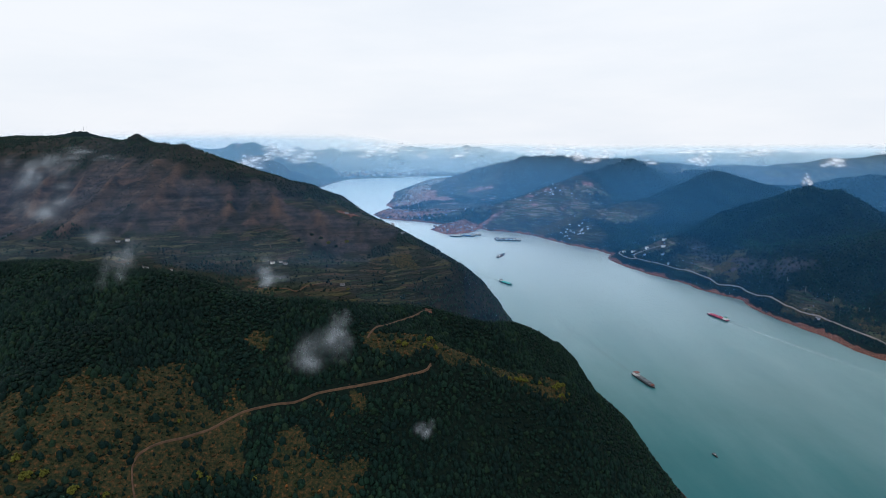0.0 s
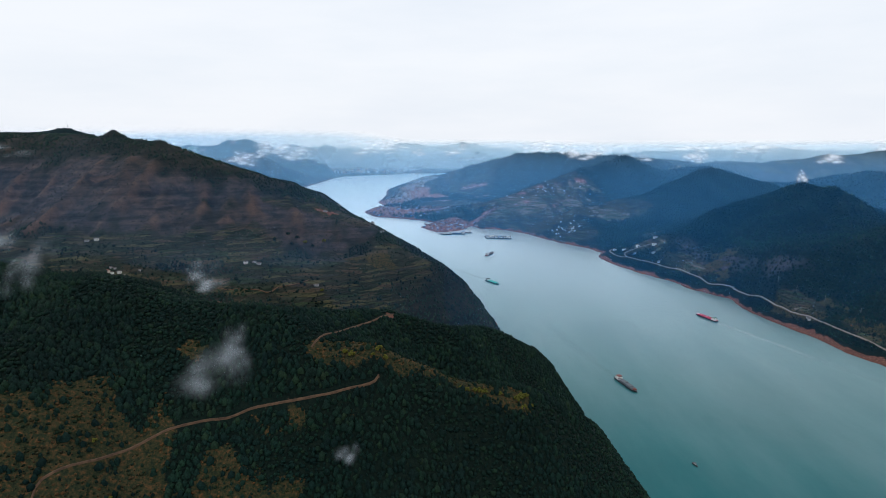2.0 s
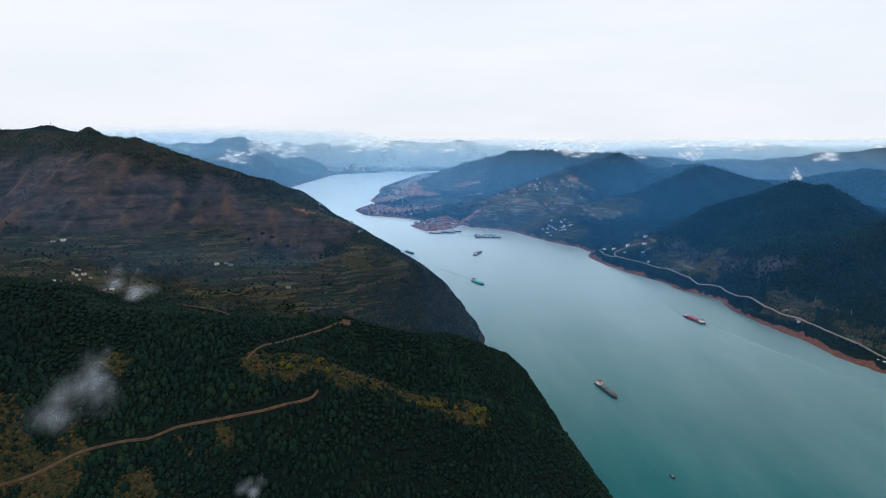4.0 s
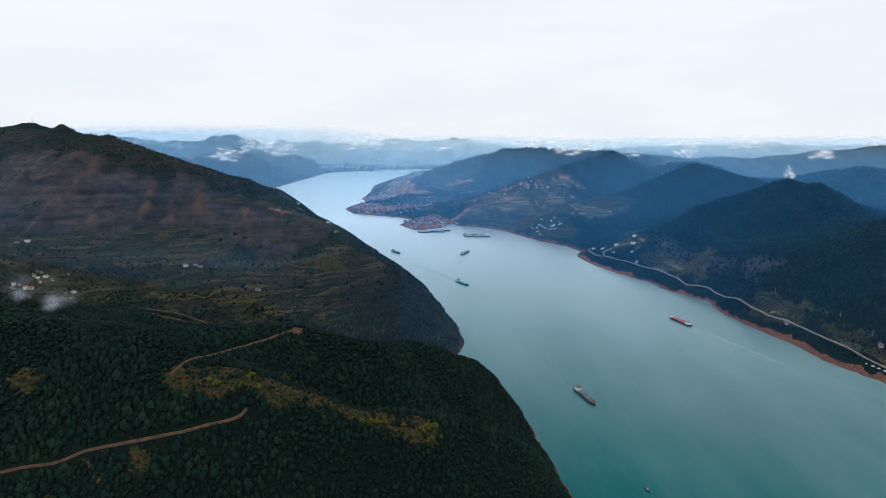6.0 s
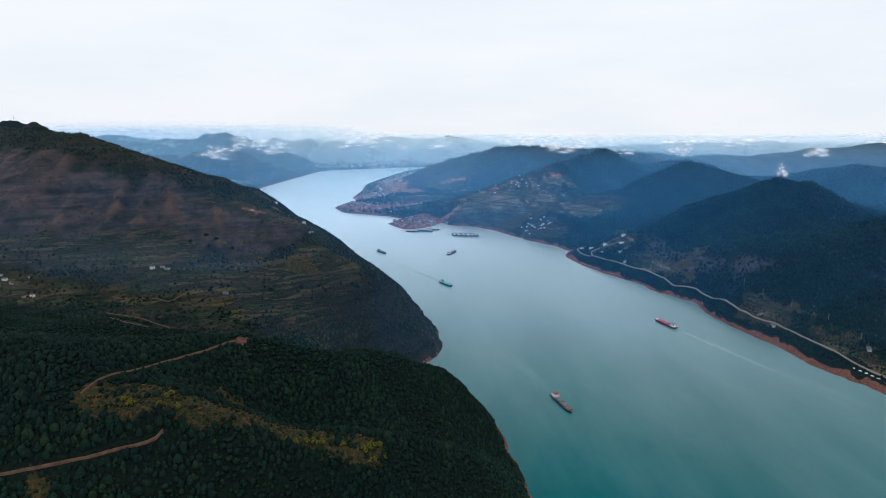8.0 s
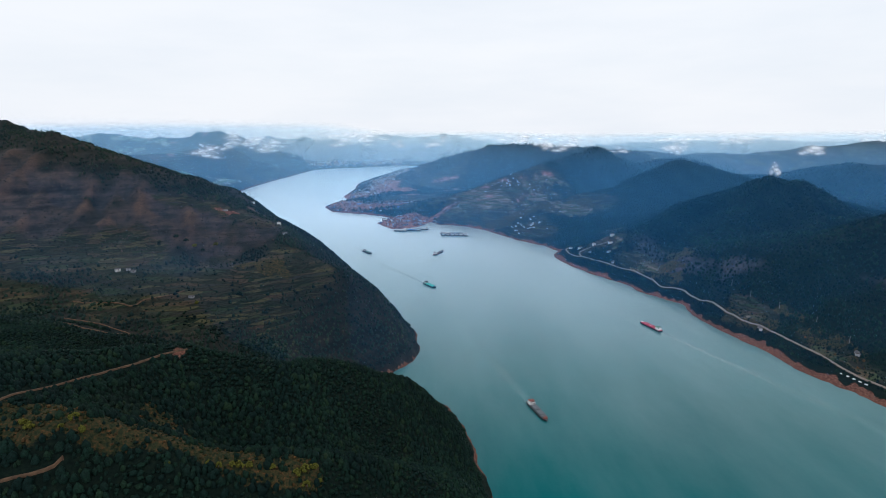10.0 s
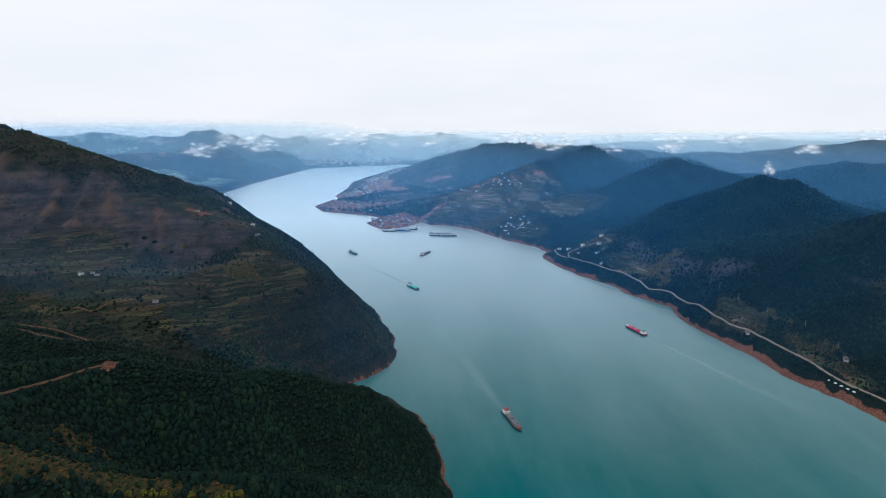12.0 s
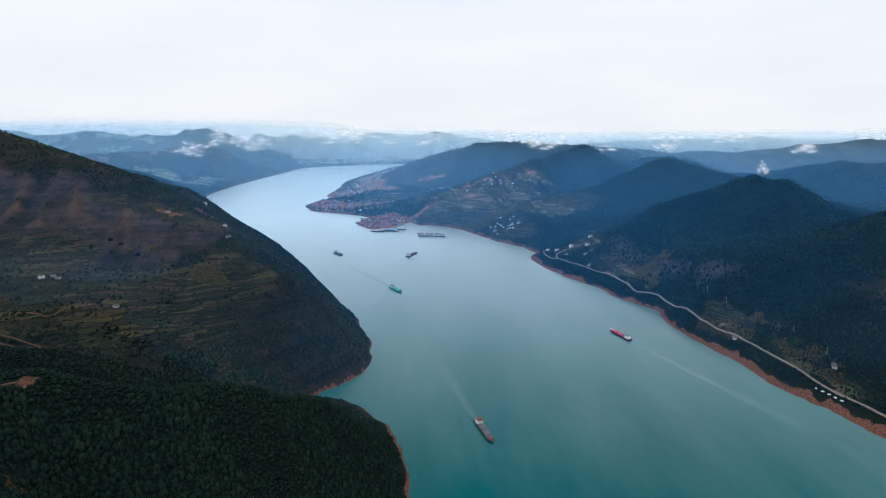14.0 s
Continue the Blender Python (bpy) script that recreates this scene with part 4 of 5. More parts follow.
def cargo_ship(label, x, y, heading, L, W, hull, band, hold, cargo, roof, group="river cargo ships", laden=True, bow=None):
    """River freighter: deckhouse aft, long open hold, small forecastle. Heading: degrees anticlockwise from +y."""
    s = thing("cargo_ship", label, "ship", pose(x, y, 0, 0, 0, heading), group)
    out, k = hull_outline(L, W), L / 40.0
    part("hull", prism(bmesh.new(), out, -0.8 * k, 1.5 * k, 0.92), hull, s)
    part("rubbing_band", prism(bmesh.new(), [(a * 1.012, b * 1.004) for a, b in out], 1.15 * k, 1.62 * k), band, s)
    part("deck", prism(bmesh.new(), [(a * 0.95, b * 0.975) for a, b in out], 1.6 * k, 1.68 * k), hold, s)
    y0, y1, h = -L * 0.24, L * 0.34, W * 0.40
    for nm, b in (("coaming", (-h - 0.25 * k, -h, y0, y1, 1.65 * k, 2.6 * k)), ("coaming", (h, h + 0.25 * k, y0, y1, 1.65 * k, 2.6 * k)),
                  ("coaming", (-h, h, y0 - 0.3 * k, y0, 1.65 * k, 2.6 * k)), ("coaming", (-h, h, y1, y1 + 0.3 * k, 1.65 * k, 2.6 * k))):
        part(nm, boxed(*b, bevel=0.05), hold, s)
    n = 7
    for i in range(n):
        a, b = y0 + (y1 - y0) * (i + 0.06) / n, y0 + (y1 - y0) * (i + 0.94) / n
        top = 2.75 * k + (0.25 * k * (i % 3) if laden else 0)
        part("hatch_cover", boxed(-h * 0.97, h * 0.97, a, b, 1.7 * k, top, bevel=0.1 * k), cargo[i % len(cargo)], s)
    ya, yb = -L * 0.44, -L * 0.29
    house = part("deckhouse", boxed(-W * 0.42, W * 0.42, ya, yb, 1.65 * k, 3.6 * k, bevel=0.1 * k), M_SHIPWHITE, s)
    for i in range(4):
        c = -W * 0.30 + W * 0.2 * i
        part("window", boxed(c - W * 0.06, c + W * 0.06, yb - 0.02, yb + 0.06, 2.5 * k, 3.2 * k), M_GLASS, house)
    bridge = part("wheelhouse", boxed(-W * 0.34, W * 0.34, ya + L * 0.03, yb - L * 0.01, 3.6 * k, 5.2 * k, bevel=0.1 * k), M_SHIPWHITE, s)
    part("window", boxed(-W * 0.31, W * 0.31, yb - L * 0.01 - 0.02, yb - L * 0.01 + 0.06, 4.2 * k, 4.9 * k), M_GLASS, bridge)
    part("roof", boxed(-W * 0.40, W * 0.40, ya + L * 0.02, yb, 5.2 * k, 5.45 * k, bevel=0.05), roof, bridge)
    for sx in (-1, 1):
        part("funnel", pole(bmesh.new(), sx * W * 0.27, ya + L * 0.012, 3.5 * k, 5.2 * k, 0.5 * k, 0.42 * k), roof, s)
        part("bollard", pole(bmesh.new(), sx * W * 0.16, L * 0.43, 1.7 * k, 2.3 * k, 0.22 * k, 0.22 * k), M_HULL, s)
    part("mast", pole(bmesh.new(), 0, ya + L * 0.06, 5.4 * k, 8.6 * k, 0.14 * k, 0.07 * k), M_STEEL, s)
    part("forecastle", boxed(-W * 0.26, W * 0.26, L * 0.37, L * 0.43, 1.65 * k, 3.0 * k, bevel=0.12 * k), bow or roof, s)
    part("foremast", pole(bmesh.new(), 0, L * 0.41, 3.0 * k, 5.4 * k, 0.12 * k, 0.06 * k), M_STEEL, s)
    return s


cargo_ship("black-hulled river barge with grey hatches and white deckhouse", 251, 640, 196, 43, 7.8, M_HULL, M_HULL, M_DECKGREY, [M_DECKGREY], M_RUST)
cargo_ship("black-hulled freighter stacked with crimson cargo and white deckhouse", 464, 884, 21, 44, 8.0, M_HULL, M_HULL, M_CRIMSON, [M_CRIMSON, M_CRIMSON, M_PINK], M_GREEN, bow=M_SHIPWHITE)
cargo_ship("freighter with turquoise hatch covers and dark deckhouse", 132, 1116, 212, 42, 9.0, M_HULL, M_HULL, M_TURQUOISE, [M_TURQUOISE], M_DECKGREY)
cargo_ship("dark empty river barge with a low deckhouse", 150, 1389, 332, 46, 9.0, M_HULL, M_RUST, M_DECKGREY, [M_DECKGREY, M_TILE], M_DECKGREY, laden=False)
cargo_ship("grey river barge with green hatches near the wooded cape", -22, 1404, 214, 42, 9.0, M_HULL, M_HULL, M_DECKGREY, [M_GREEN, M_DECKGREY], M_DECKGREY)


def moored_barge(x, y, heading, L, W, cover, label, group):
    b = thing("moored_barge", label, "barge", pose(x, y, 0, 0, 0, heading), group)
    out = hull_outline(L, W, 0.14, 0.05)
    part("hull", prism(bmesh.new(), out, -0.8, 2.2, 0.94), M_HULL, b)
    part("deck", prism(bmesh.new(), [(p * 0.94, q * 0.97) for p, q in out], 2.2, 2.4), M_DECKGREY, b)
    part("hatch_cover", boxed(-W * 0.36, W * 0.36, -L * 0.2, L * 0.36, 2.4, 4.2, bevel=0.4), cover, b)
    house = part("deckhouse", boxed(-W * 0.36, W * 0.36, -L * 0.44, -L * 0.26, 2.4, 8.0, bevel=0.2), M_SHIPWHITE, b)
    part("window", boxed(-W * 0.3, W * 0.3, -L * 0.44 - 0.08, -L * 0.44 + 0.02, 6.0, 7.2), M_GLASS, house)
    part("roof", boxed(-W * 0.40, W * 0.40, -L * 0.45, -L * 0.25, 8.0, 8.4), cover, house)
    return b


covers = [M_DECKGREY, M_WHITE, M_DECKGREY, M_BLUE, M_DECKGREY, M_WHITE]
for i in range(6):
    moored_barge(162 + 12.4 * i, 1622 - 2.2 * i, 8, 34, 11, covers[i], "dark moored barge with white deckhouse, rafted side by side", "rafted barges")
for i, (bx, by, hd, L) in enumerate([(40, 1680, 82, 40), (78, 1684, 78, 46), (104, 1703, 75, 34), (-12, 1866, 70, 44), (14, 1849, 80, 28)]):
    moored_barge(bx, by, hd, L, 10, covers[(i * 2 + 1) % 6], "dark barge moored at the red earth quay", "barges at the quay")

boat = thing("motor_boat", "small dark motor boat with a white cabin", "boat", pose(260, 475, 0, 0, 0, 195))
part("hull", prism(bmesh.new(), hull_outline(7, 2.2, 0.4), -0.3, 0.8, 0.85), M_HULL, boat)
part("cabin", boxed(-0.7, 0.7, -1.8, 0.6, 0.8, 2.0, bevel=0.15), M_SHIPWHITE, boat)
part("cabin_roof", boxed(-0.9, 0.9, -2.0, 0.9, 2.0, 2.15), M_DECKGREY, boat)


# wakes: narrow foam streaks on the water behind the ships
def wake(x, y, heading, length, w0, w1, bend=0.0, foam=M_WAKE):
    n = 40
    t = np.linspace(0, 1, n)
    a = radians(heading)
    back, side = np.array([math.sin(a), -math.cos(a)]), np.array([math.cos(a), math.sin(a)])
    c = np.array([x, y]) + np.outer(t * length, back) + np.outer(bend * t ** 2, side)
    w = w0 + (w1 - w0) * t
    v = np.stack([np.column_stack([c + side * (w * s)[:, None], np.full(n, 0.12)]) for s in (-0.5, 0.5)], 1).reshape(-1, 3)
    k = np.arange(n - 1) * 2
    me = mesh_from("wake", v, np.stack([k, k + 1, k + 3, k + 2], -1), foam)
    uv = me.uv_layers.new(name="uv").data
    tv = np.repeat(t, 2) * 0.5 + 0.5
    sv = np.tile([0.12, 0.88], n)
    loop = np.empty(len(me.loops), np.int32)
    me.loops.foreach_get("vertex_index", loop)
    uv.foreach_set("uv", np.column_stack([sv[loop], tv[loop]]).astype(np.float32).ravel())
    tagged(new("wake", me), "pale foam wake trailing over the water", "wake", "ship wakes", "structure")


wake(245, 662, 196, 330, 9, 42, -22, M_FAINT_WAKE)
wake(472, 862, 21, 380, 8, 30, 14)
wake(120, 1136, 212, 260, 6, 30, 10)
wake(161, 1368, 332, 120, 6, 24, 0)
wake(-36, 1426, 214, 170, 6, 24, 6)

# ---- houses ----
def house(label, category, w, d, h, wall, roof, flat=False, storeys=2, group=""):
    """One building at the origin, front towards -y."""
    b = thing("house", label, category, Matrix.Identity(4), group)
    part("wall", boxed(-w / 2, w / 2, -d / 2, d / 2, -1.5, h), wall, b)
    bm = bmesh.new()
    if flat:
        box(bm, -w / 2 - 0.3, w / 2 + 0.3, -d / 2 - 0.3, d / 2 + 0.3, h, h + 0.35)
        box(bm, -w * 0.2, w * 0.15, -d * 0.1, d * 0.3, h + 0.35, h + 2.2)
    else:
        o, rise = 0.6, d * 0.26
        v = [bm.verts.new(p) for p in ((-w / 2 - o, -d / 2 - o, h - 0.2), (w / 2 + o, -d / 2 - o, h - 0.2), (w / 2 + o, d / 2 + o, h - 0.2), (-w / 2 - o, d / 2 + o, h - 0.2),
                                       (-w / 2 - o, 0, h + rise), (w / 2 + o, 0, h + rise))]
        for f in ((0, 1, 5, 4), (2, 3, 4, 5), (0, 4, 3), (1, 2, 5), (3, 2, 1, 0)):
            bm.faces.new([v[i] for i in f])
    part("roof", bm, roof, b)
    n = max(int(w / 3.2), 2)
    if storeys > 2:
        for st in range(storeys):
            z = h * (st + 0.3) / storeys
            part("window_band", boxed(-w * 0.45, w * 0.45, -d / 2 - 0.06, d / 2 + 0.06, z, z + 1.5), M_GLASS, b)
    for st in range(storeys if storeys <= 2 else 0):
        z = h * (st + 0.35) / storeys
        for i in range(n):
            c = -w / 2 + w * (i + 0.5) / n
            if st == 0 and i == n // 2:
                part("door", boxed(c - 0.6, c + 0.6, -d / 2 - 0.06, -d / 2 + 0.05, 0, 2.3), M_TILE, b)
            else:
                part("window", boxed(c - 0.65, c + 0.65, -d / 2 - 0.06, -d / 2 + 0.05, z, z + 1.4), M_GLASS, b)
    return b


PROTO = [
    house("white plastered farmhouse with a dark tiled gable roof", "house", 11, 7, 6.0, M_WHITE, M_TILE, group="village houses"),
    house("white two-storey flat-roofed village house", "house", 9, 8, 7.0, M_WHITE, M_CONCRETE, True, group="village houses"),
    house("cream rendered house with a red tiled roof", "house", 10, 7, 6.0, M_CREAM, M_REDTILE, group="village houses"),
    house("grey rendered low farm building with a dark tiled roof", "farm building", 12, 6, 3.6, M_GREYWALL, M_TILE, storeys=1, group="village houses"),
    house("pale apartment block with a flat concrete roof", "apartment block", 18, 11, 16, M_WHITE, M_CONCRETE, True, 5, group="town blocks"),
    house("cream apartment block with a flat concrete roof", "apartment block", 22, 10, 12, M_CREAM, M_CONCRETE, True, 4, group="town blocks"),
    house("long shed with a blue sheet-metal roof", "shed", 34, 14, 6, M_GREYWALL, M_BLUE, storeys=1, group="quay sheds"),
    house("long shed with a grey steel roof", "shed", 30, 13, 6, M_GREYWALL, M_STEEL, storeys=1, group="quay sheds"),
]
used = set()


def put(kind, x, y, turn, scale=1.0):
    m = pose(x, y, max(z_at(x, y), 1.5) + 0.1, 0, 0, turn) @ Matrix.Scale(scale, 4)
    if kind in used:
        o = copy_thing(PROTO[kind], m)
        o.scale = (scale, scale, scale)
    else:
        used.add(kind)
        PROTO[kind].matrix_basis = m


rh = random.Random(5)
# farms on the long hillside
for k, x, y, a in [(0, -246, 770, 10), (3, -236, 774, 5), (3, -228, 771, -10), (1, -84, 905, 30), (3, -64, 862, 25), (0, -163, 1036, 20), (3, -160, 905, 10), (3, -138, 724, 0),
                   (0, -466, 795, 10), (3, -478, 792, 0)]:
    put(k, x, y, a, 0.5)
for i in range(16):
    put(rh.choice([0, 3, 3, 2, 1]), -385 + rh.uniform(-35, 45), 702 + rh.uniform(-30, 28), rh.uniform(-40, 40), rh.uniform(0.34, 0.5))
# hamlet by the shore road
for k, x, y, a in [(1, 456, 1349, 30), (0, 470, 1322, 20), (1, 496, 1304, 15), (0, 521, 1268, 10), (3, 480, 1272, 40), (3, 510, 1240, 30), (0, 535, 1300, 0), (3, 597, 832, 70),
                   (3, 660, 735, 60), (3, 505, 1195, 60)]:
    put(k, x, y, a, 0.75)
# village at the second bay
for i in range(30):
    put(rh.choice([0, 1, 1, 0, 3]), 390 + rh.gauss(0, 30), 1580 + rh.gauss(0, 18), rh.uniform(-50, 50), rh.uniform(0.28, 0.42))
# scattered houses on the slope above the quay
for i in range(26):
    put(rh.choice([0, 2, 3, 3, 1]), 415 + rh.gauss(0, 42), 1945 + rh.gauss(0, 22), rh.uniform(-50, 50), rh.uniform(0.3, 0.46))
for i in range(14):
    put(rh.choice([0, 2, 3]), 220 + rh.uniform(-90, 120), 1930 + rh.uniform(-70, 150), rh.uniform(-50, 50), rh.uniform(0.28, 0.45))
# quay and yard
for i in range(30):
    x, y = rh.choice([(-20, 1890), (20, 1790), (60, 1765), (90, 1780), (110, 1775), (130, 1800)])
    put(rh.choice([6, 7, 2, 2, 3, 3, 0]), x + rh.uniform(-18, 18), y + rh.uniform(-8, 22), rh.uniform(-30, 60), rh.uniform(0.24, 0.42))
for i in range(40):
    x = rh.uniform(-225, 60)
    put(rh.choice([6, 7, 7, 2, 2, 3, 1]), x, 2150 + rh.uniform(-25, 75) - (x + 80) * 0.12, rh.uniform(-25, 25), rh.uniform(0.3, 0.5))
# town along the bank beyond
for i in range(60):
    t = rh.random() ** 1.5
    x, y = -190 + 120 * t + rh.uniform(-35, 75), 2420 + 1000 * t + rh.uniform(-50, 50)
    if z_at(x, y) > 3:
        put(rh.choice([4, 5, 5, 1, 2, 3, 7]), x, y, rh.uniform(-30, 30), rh.uniform(0.4, 0.75))


def far_blocks(name, label, spots, material=M_TOWN):
    """Blocks of a distant town, joined: walls, a roof slab and a stair tower each."""
    bm = bmesh.new()
    for x, y, w, d, hh, a in spots:
        z = z_at(x, y)
        m = pose(x, y, z, 0, 0, a)
        for bx, by, w2, d2, z0, z1 in ((0, 0, w, d, -3, hh), (0, 0, w + 0.8, d + 0.8, hh, hh + 0.6), (w * 0.2, 0, w * 0.25, d * 0.4, hh + 0.6, hh + 3)):
            bmesh.ops.create_cube(bm, size=1.0, matrix=m @ Matrix.LocRotScale((bx, by, (z0 + z1) / 2), None, (w2, d2, z1 - z0)))
    me = bpy.data.meshes.new(name)
    bm.to_mesh(me)
    bm.free()
    me.materials.append(material)
    return tagged(new(name, me), label, "town", kind="stuff")


spots = []
while len(spots) < 460:
    t = rh.random()
    x, y = -200 + 130 * t + rh.uniform(-45, 95), 2380 + 1650 * t + rh.uniform(-60, 60)
    if z_at(x, y) > 3.5:
        spots.append((x, y, rh.uniform(2.5, 7), rh.uniform(2.5, 5), rh.choice([2.5, 3, 4, 5, 7]), rh.uniform(-30, 30)))
far_blocks("riverside_town", "crowded pale town of small blocks climbing the bank", spots)
spots = []
while len(spots) < 150:
    x = rh.uniform(-830, -120)
    y = 4460 + 0.25 * (x + 450) + rh.uniform(-50, 130)
    if z_at(x, y) > 2:
        spots.append((x, y, rh.uniform(7, 18), rh.uniform(7, 11), rh.choice([5, 8, 10, 15]), rh.uniform(-20, 20)))
far_blocks("distant_town", "hazy pale town beyond the river bend", spots)
spots = []
while len(spots) < 330:
    x, y = rh.choice([(rh.uniform(-235, 120), rh.uniform(1990, 2260)), (rh.uniform(-40, 150), rh.uniform(1715, 1840))])
    if 2.5 < z_at(x, y) < 26:
        spots.append((x, y, rh.uniform(2.5, 8), rh.uniform(2.5, 4.5), rh.choice([2, 2.5, 3, 4]), rh.uniform(-40, 40)))
far_blocks("quayside_sheds", "jumble of sheds and works along the red earth quay", spots, M_WORKS)

# ---- bridge, masts ----
bridge = thing("bridge", "distant pale cable-stayed bridge over the river", "bridge", pose(-230, 4300, 0, 0, 0, 12))
part("deck", boxed(-170, 170, -6, 6, 9, 11), M_WHITE, bridge)
for px in (-75, 75):
    bm = bmesh.new()
    for sy in (-5, 5):
        pole(bm, px, sy, -3, 30, 2.2, 1.4, 6)
    box(bm, px - 1.2, px + 1.2, -5, 5, 23, 25)
    part("pylon", bm, M_WHITE, bridge)
    for k in (-60, -40, -20, 20, 40, 60):
        bm = bmesh.new()
        a, b = Vector((px, 0, 28)), Vector((px + k, 0, 11))
        q = (b - a).to_track_quat("Z", "Y").to_matrix().to_4x4()
        bmesh.ops.create_cone(bm, cap_ends=True, segments=4, radius1=0.35, radius2=0.35, depth=(b - a).length, matrix=Matrix.Translation((a + b) / 2) @ q)
        part("cable", bm, M_STEEL, bridge)

mast = thing("radio_mast", "thin lattice radio mast on the hilltop", "mast", pose(-1114, 1740, z_at(-1114, 1740), 0, 0, 0))
part("mast_pole", pole(bmesh.new(), 0, 0, -1, 16, 0.5, 0.2, 6), M_STEEL, mast)
part("crossarm", boxed(-1.6, 1.6, -0.15, 0.15, 10, 10.5), M_STEEL, mast)


def utility_pole(x, y):
    p = thing("utility_pole", "thin pale concrete utility pole above the shore road", "utility pole", pose(x, y, z_at(x, y), 0, 0, 55), "utility poles")
    part("shaft", pole(bmesh.new(), 0, 0, -1, 10, 0.32, 0.2, 6), M_CONCRETE, p)
    part("crossarm", boxed(-1.3, 1.3, -0.12, 0.12, 8.6, 8.9), M_CONCRETE, p)
    for sx in (-1.1, 0, 1.1):
        part("insulator", pole(bmesh.new(), sx, 0, 8.9, 9.4, 0.12, 0.08, 6), M_SHIPWHITE, p)


for x, y in ((612, 942), (623, 907), (662, 814), (668, 760), (640, 862)):
    utility_pole(x, y)


# ---- bushes in the open, vans on the shore road ----
def bush(x, y, size, label, material, seed):
    rng = np.random.RandomState(seed)
    b = thing("bush", label, "bush", pose(x, y, z_at(x, y), 0, 0, rng.uniform(0, 360)), "bushes in the open")
    part("stem", pole(bmesh.new(), 0, 0, -0.4, size * 0.45, 0.09 * size, 0.05 * size, 6), M_TILE, b)
    for k in range(6):
        v, f = crown(rng, 3, False)
        a, r = k * 1.05 + rng.uniform(-0.3, 0.3), size * (0.42 if k else 0.0)
        sc = size * rng.uniform(0.5, 0.75)
        me = mesh_from("leaf_clump", v * sc + np.array([math.cos(a) * r, math.sin(a) * r, size * (0.1 + 0.25 * (k == 0))]), f, material)
        new("leaf_clump", me).parent = b


YELLOW, OLIVE = "yellow-green leafy bush on the grassy spur", "fresh green bush among dry grass"
for k, (x, y, sz) in enumerate([(80, 357, 4.0), (84, 360, 3.2), (77, 354, 3.4), (82, 352, 3.0), (87, 356, 2.6), (52, 347, 3.2), (56, 349, 2.8), (49, 346, 2.4), (44, 343, 2.4), (40, 342, 2.0), (26, 333, 2.0), (66, 352, 2.2),
                                (-28, 326, 2.6), (-24, 324, 3.0), (-9, 329, 3.2), (-5, 327, 2.6), (-12, 325, 2.0),
                                (-178, 209, 3.6), (-173, 212, 3.0), (-160, 211, 3.4), (-121, 242, 3.0), (-117, 243, 2.4), (-98, 253, 2.6), (-138, 262, 1.8), (-185, 214, 3.0), (-150, 216, 2.2)]):
    bush(x, y, sz, YELLOW if k < 17 else OLIVE, M_BUSH, 300 + k)
for k, (x, y, sz) in enumerate([(-86, 734, 5), (-129, 716, 3.5), (-246, 731, 4.5), (-177, 834, 5), (-149, 833, 5), (-190, 838, 4.5), (-165, 828, 4), (-205, 842, 4.5), (-222, 830, 4)]):
    bush(x, y, sz, "rounded green orchard tree on the terraces", M_BUSH if k in (1, 3, 4) else M_WOOD_FAR, 340 + k)


def van(x, y, turn):
    v = thing("van", "white van parked beside the shore road", "van", pose(x, y, z_at(x, y) + 0.25, 0, 0, turn) @ Matrix.Scale(0.75, 4), "parked vans")
    part("body", boxed(-0.9, 0.9, -2.2, 2.2, 0.3, 1.1, bevel=0.15), M_SHIPWHITE, v)
    part("cabin", boxed(-0.85, 0.85, -2.0, 1.5, 1.1, 2.0, bevel=0.2), M_SHIPWHITE, v)
    part("windscreen", boxed(-0.75, 0.75, 1.45, 1.56, 1.2, 1.8), M_GLASS, v)
    for sx in (-0.85, 0.85):
        for sy in (-1.4, 1.4):
            w = bmesh.new()
            bmesh.ops.create_cone(w, cap_ends=True, segments=10, radius1=0.36, radius2=0.36, depth=0.25, matrix=pose(sx, sy, 0.3, 0, 90, 0))
            part("wheel", w, M_HULL, v)


for k in range(5):
    van(619 + 2.2 * k, 703 - 6.5 * k, 20 + 25 * (k % 3))


# ---- cloud, mist and added haze sheets ----
def vapour_cloud(name, label, x, y, z, sx, sy, sz, puffs, material, seed, group):
    """Ragged cloud: many small soft-edged films of vapour at all angles."""
    rng = np.random.RandomState(seed)
    V, F, U = [], [], []
    for k in range(puffs):
        c = rng.normal(0, 0.42, 3)
        r = rng.uniform(0.45, 0.95) * (1 - 0.3 * min(np.linalg.norm(c), 1.5))
        q = np.array(Euler((rng.uniform(0.45, 0.95), rng.uniform(-0.35, 0.35), rng.uniform(-0.4, 0.4))).to_matrix())
        for u, v in ((-1, -1), (1, -1), (1, 1), (-1, 1)):
            p = q @ np.array([u * r, v * r, 0])
            V.append(((c[0] + p[0]) * sx, (c[1] + p[1]) * sy, (c[2] + p[2]) * sz))
            U.append((u * 0.5 + 0.5, v * 0.5 + 0.5))
        F.append([4 * k, 4 * k + 1, 4 * k + 2, 4 * k + 3])
    me = mesh_from(name, np.array(V), F, material)
    me.uv_layers.new(name="uv").data.foreach_set("uv", np.array(U, np.float32).ravel())
    ob = new(name, me)
    ob.location = (x, y, z)
    return tagged(ob, label, "mist", group, "stuff")


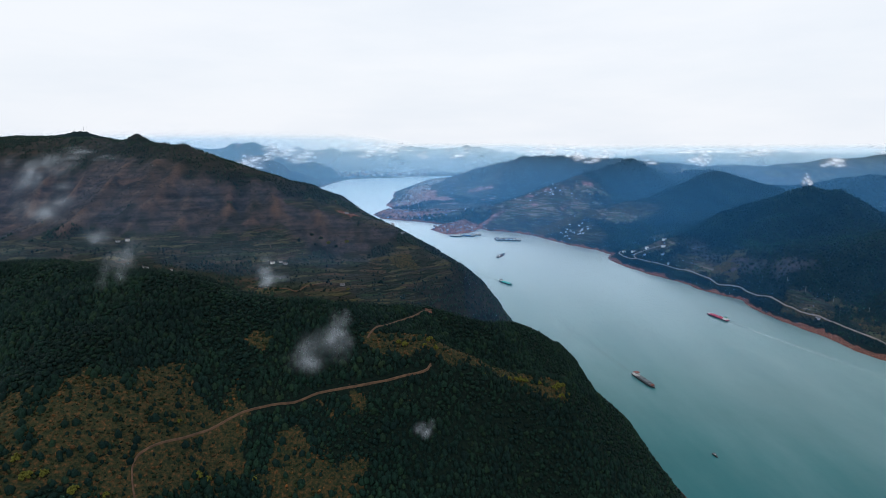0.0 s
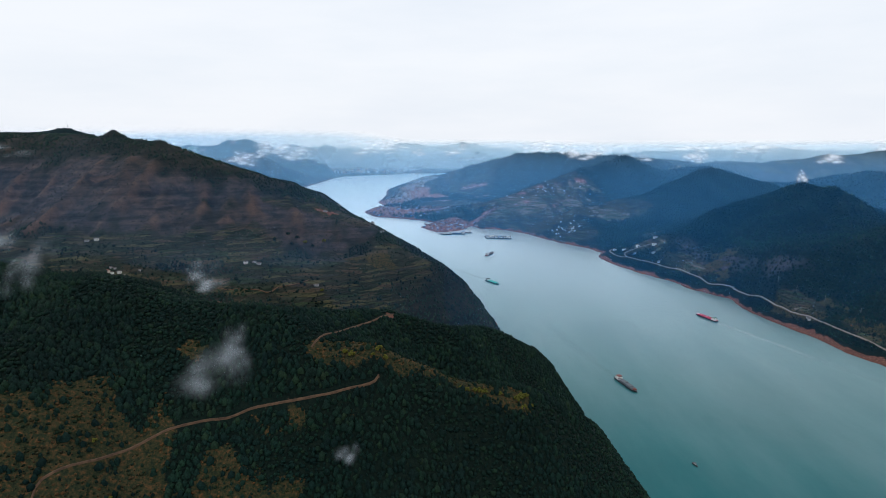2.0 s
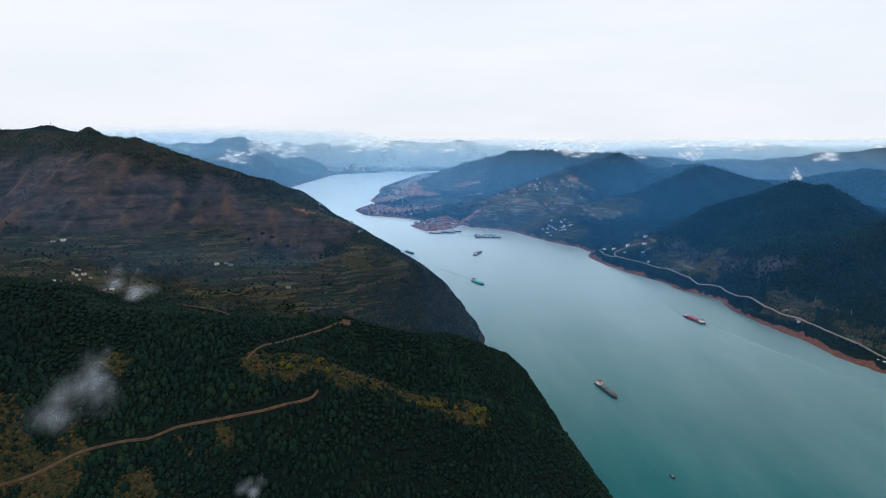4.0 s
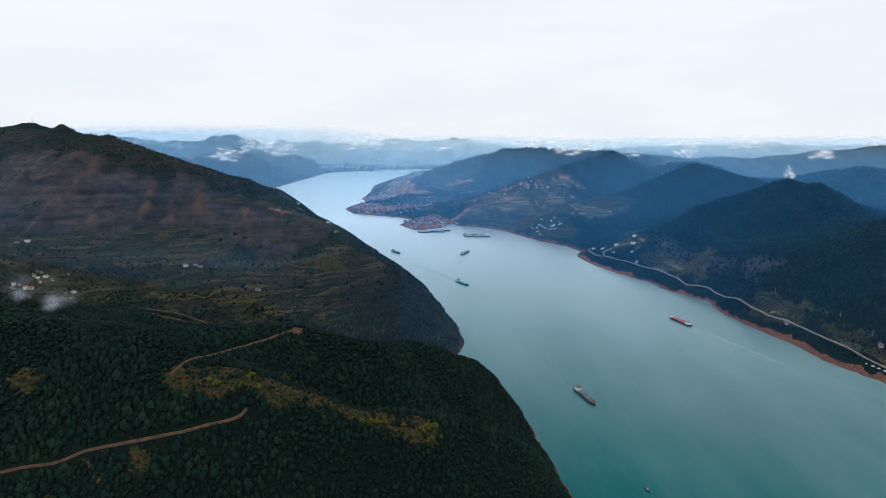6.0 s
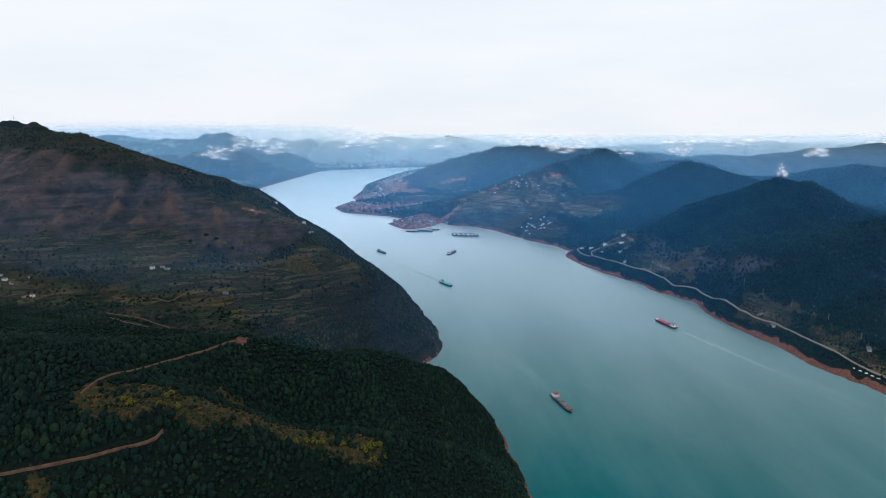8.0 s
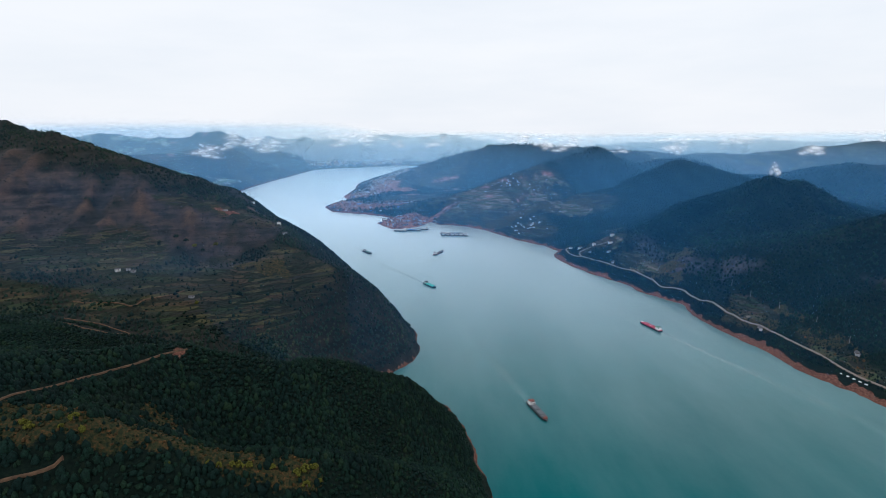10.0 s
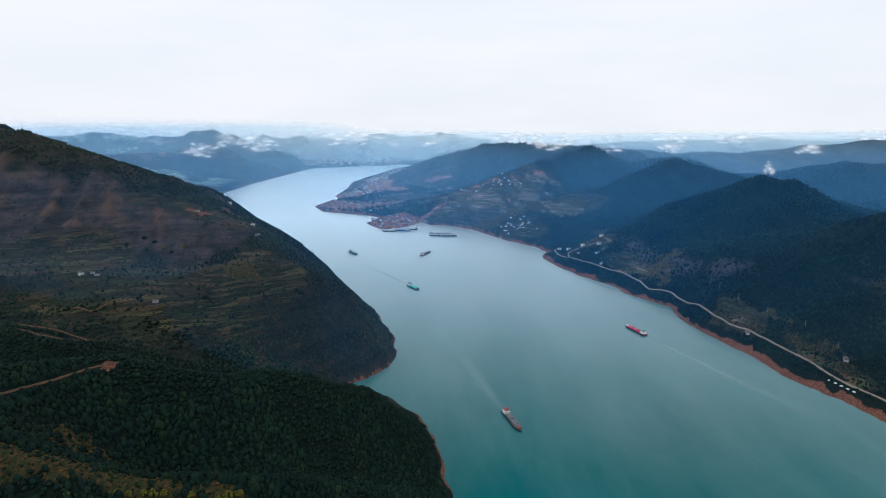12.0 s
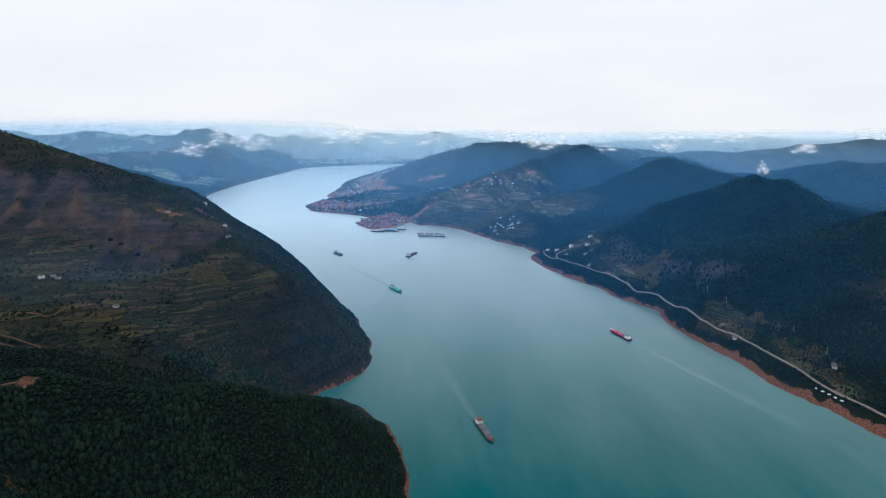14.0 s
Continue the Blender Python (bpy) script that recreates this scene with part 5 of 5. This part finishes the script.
MISTS = [(-45, 188, 223, 12, 9, 11), (-38, 190, 233, 6, 6, 9), (-163, 272, 240, 12, 10, 17), (-176, 276, 253, 8, 8, 7), (-103, 312, 226, 9, 8, 8), (-112, 345, 213, 11, 8, 8),
         (-216, 300, 262, 22, 12, 14), (-216, 305, 286, 16, 12, 12), (-203, 315, 292, 15, 12, 5), (-9, 217, 176, 5, 5, 5), (-225, 298, 280, 10, 10, 18)]
for i, (x, y, z, sx, sy, sz) in enumerate(MISTS):
    vapour_cloud("mist", "thin grey wisp of mist drifting over the wood", x, y, z, sx, sy, sz, 12, M_MIST, 40 + i, "mist wisps")
CLOUDS = [(-1042, 3000, 180, 90, 60, 30), (-1090, 3120, 190, 40, 40, 26), (-1069, 3450, 222, 80, 60, 46), (-984, 3900, 175, 110, 70, 48), (-1040, 3800, 215, 90, 70, 40),
          (-539, 4500, 200, 150, 90, 50), (-376, 4600, 215, 150, 90, 46), (-754, 4700, 232, 160, 60, 40), (-153, 4600, 165, 55, 50, 36), (139, 4600, 172, 95, 60, 34), (200, 4650, 190, 40, 40, 40)]
CLOUDS += [(718, 2560, 206, 66, 50, 26), (650, 2620, 216, 40, 40, 24), (904, 2600, 172, 75, 50, 22), (1369, 2900, 170, 34, 34, 38), (1340, 2900, 186, 44, 40, 26), (1913, 2700, 178, 62, 46, 32),
           (1131, 1700, 170, 16, 14, 22), (1094, 2500, 146, 30, 30, 14), (2286, 4000, 180, 170, 70, 40), (2682, 3300, 212, 120, 70, 44), (621, 3300, 226, 110, 60, 28), (1700, 3600, 190, 120, 60, 30)]
for i, (x, y, z, sx, sy, sz) in enumerate(CLOUDS):
    vapour_cloud("cloud", "white low cloud clinging to the far ridges", x, y, z, sx * 1.2, sy, sz * 1.3, 12, M_CLOUD, 80 + i, "low clouds")

# soft blue sheets added to imitate haze in the side valley behind the near spur
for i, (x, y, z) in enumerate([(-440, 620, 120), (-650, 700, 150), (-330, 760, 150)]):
    vapour_cloud("haze", "added thin blue sheets imitating haze in the side valley", x, y, z, 330, 90, 130, 4, M_VALLEY_SHEET, 180 + i, "haze veils")
# leaning translucent sheets, row behind row, stand in for aerial haze
for y, material in [(620 + 90 * k, M_HAZE_SHEETS[0]) for k in range(8)] + [(1350 + 180 * k, M_HAZE_SHEETS[1]) for k in range(6)] + [(2450 + 240 * k, M_HAZE_SHEETS[2]) for k in range(8)] + [(4480 + 90 * k, M_HAZE_SHEETS[3]) for k in range(3)]:
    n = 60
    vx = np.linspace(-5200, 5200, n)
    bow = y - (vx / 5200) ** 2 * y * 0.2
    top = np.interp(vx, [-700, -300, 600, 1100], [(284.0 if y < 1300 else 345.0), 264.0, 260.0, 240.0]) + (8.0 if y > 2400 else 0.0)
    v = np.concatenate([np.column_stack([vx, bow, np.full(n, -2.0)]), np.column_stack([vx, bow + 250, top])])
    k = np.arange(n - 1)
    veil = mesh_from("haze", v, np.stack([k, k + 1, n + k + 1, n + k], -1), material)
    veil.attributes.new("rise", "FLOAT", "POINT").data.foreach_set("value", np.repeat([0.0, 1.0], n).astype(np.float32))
    tagged(new("haze", veil), "added translucent blue sheet imitating distance haze across the valley", "haze", "haze veils", "stuff")
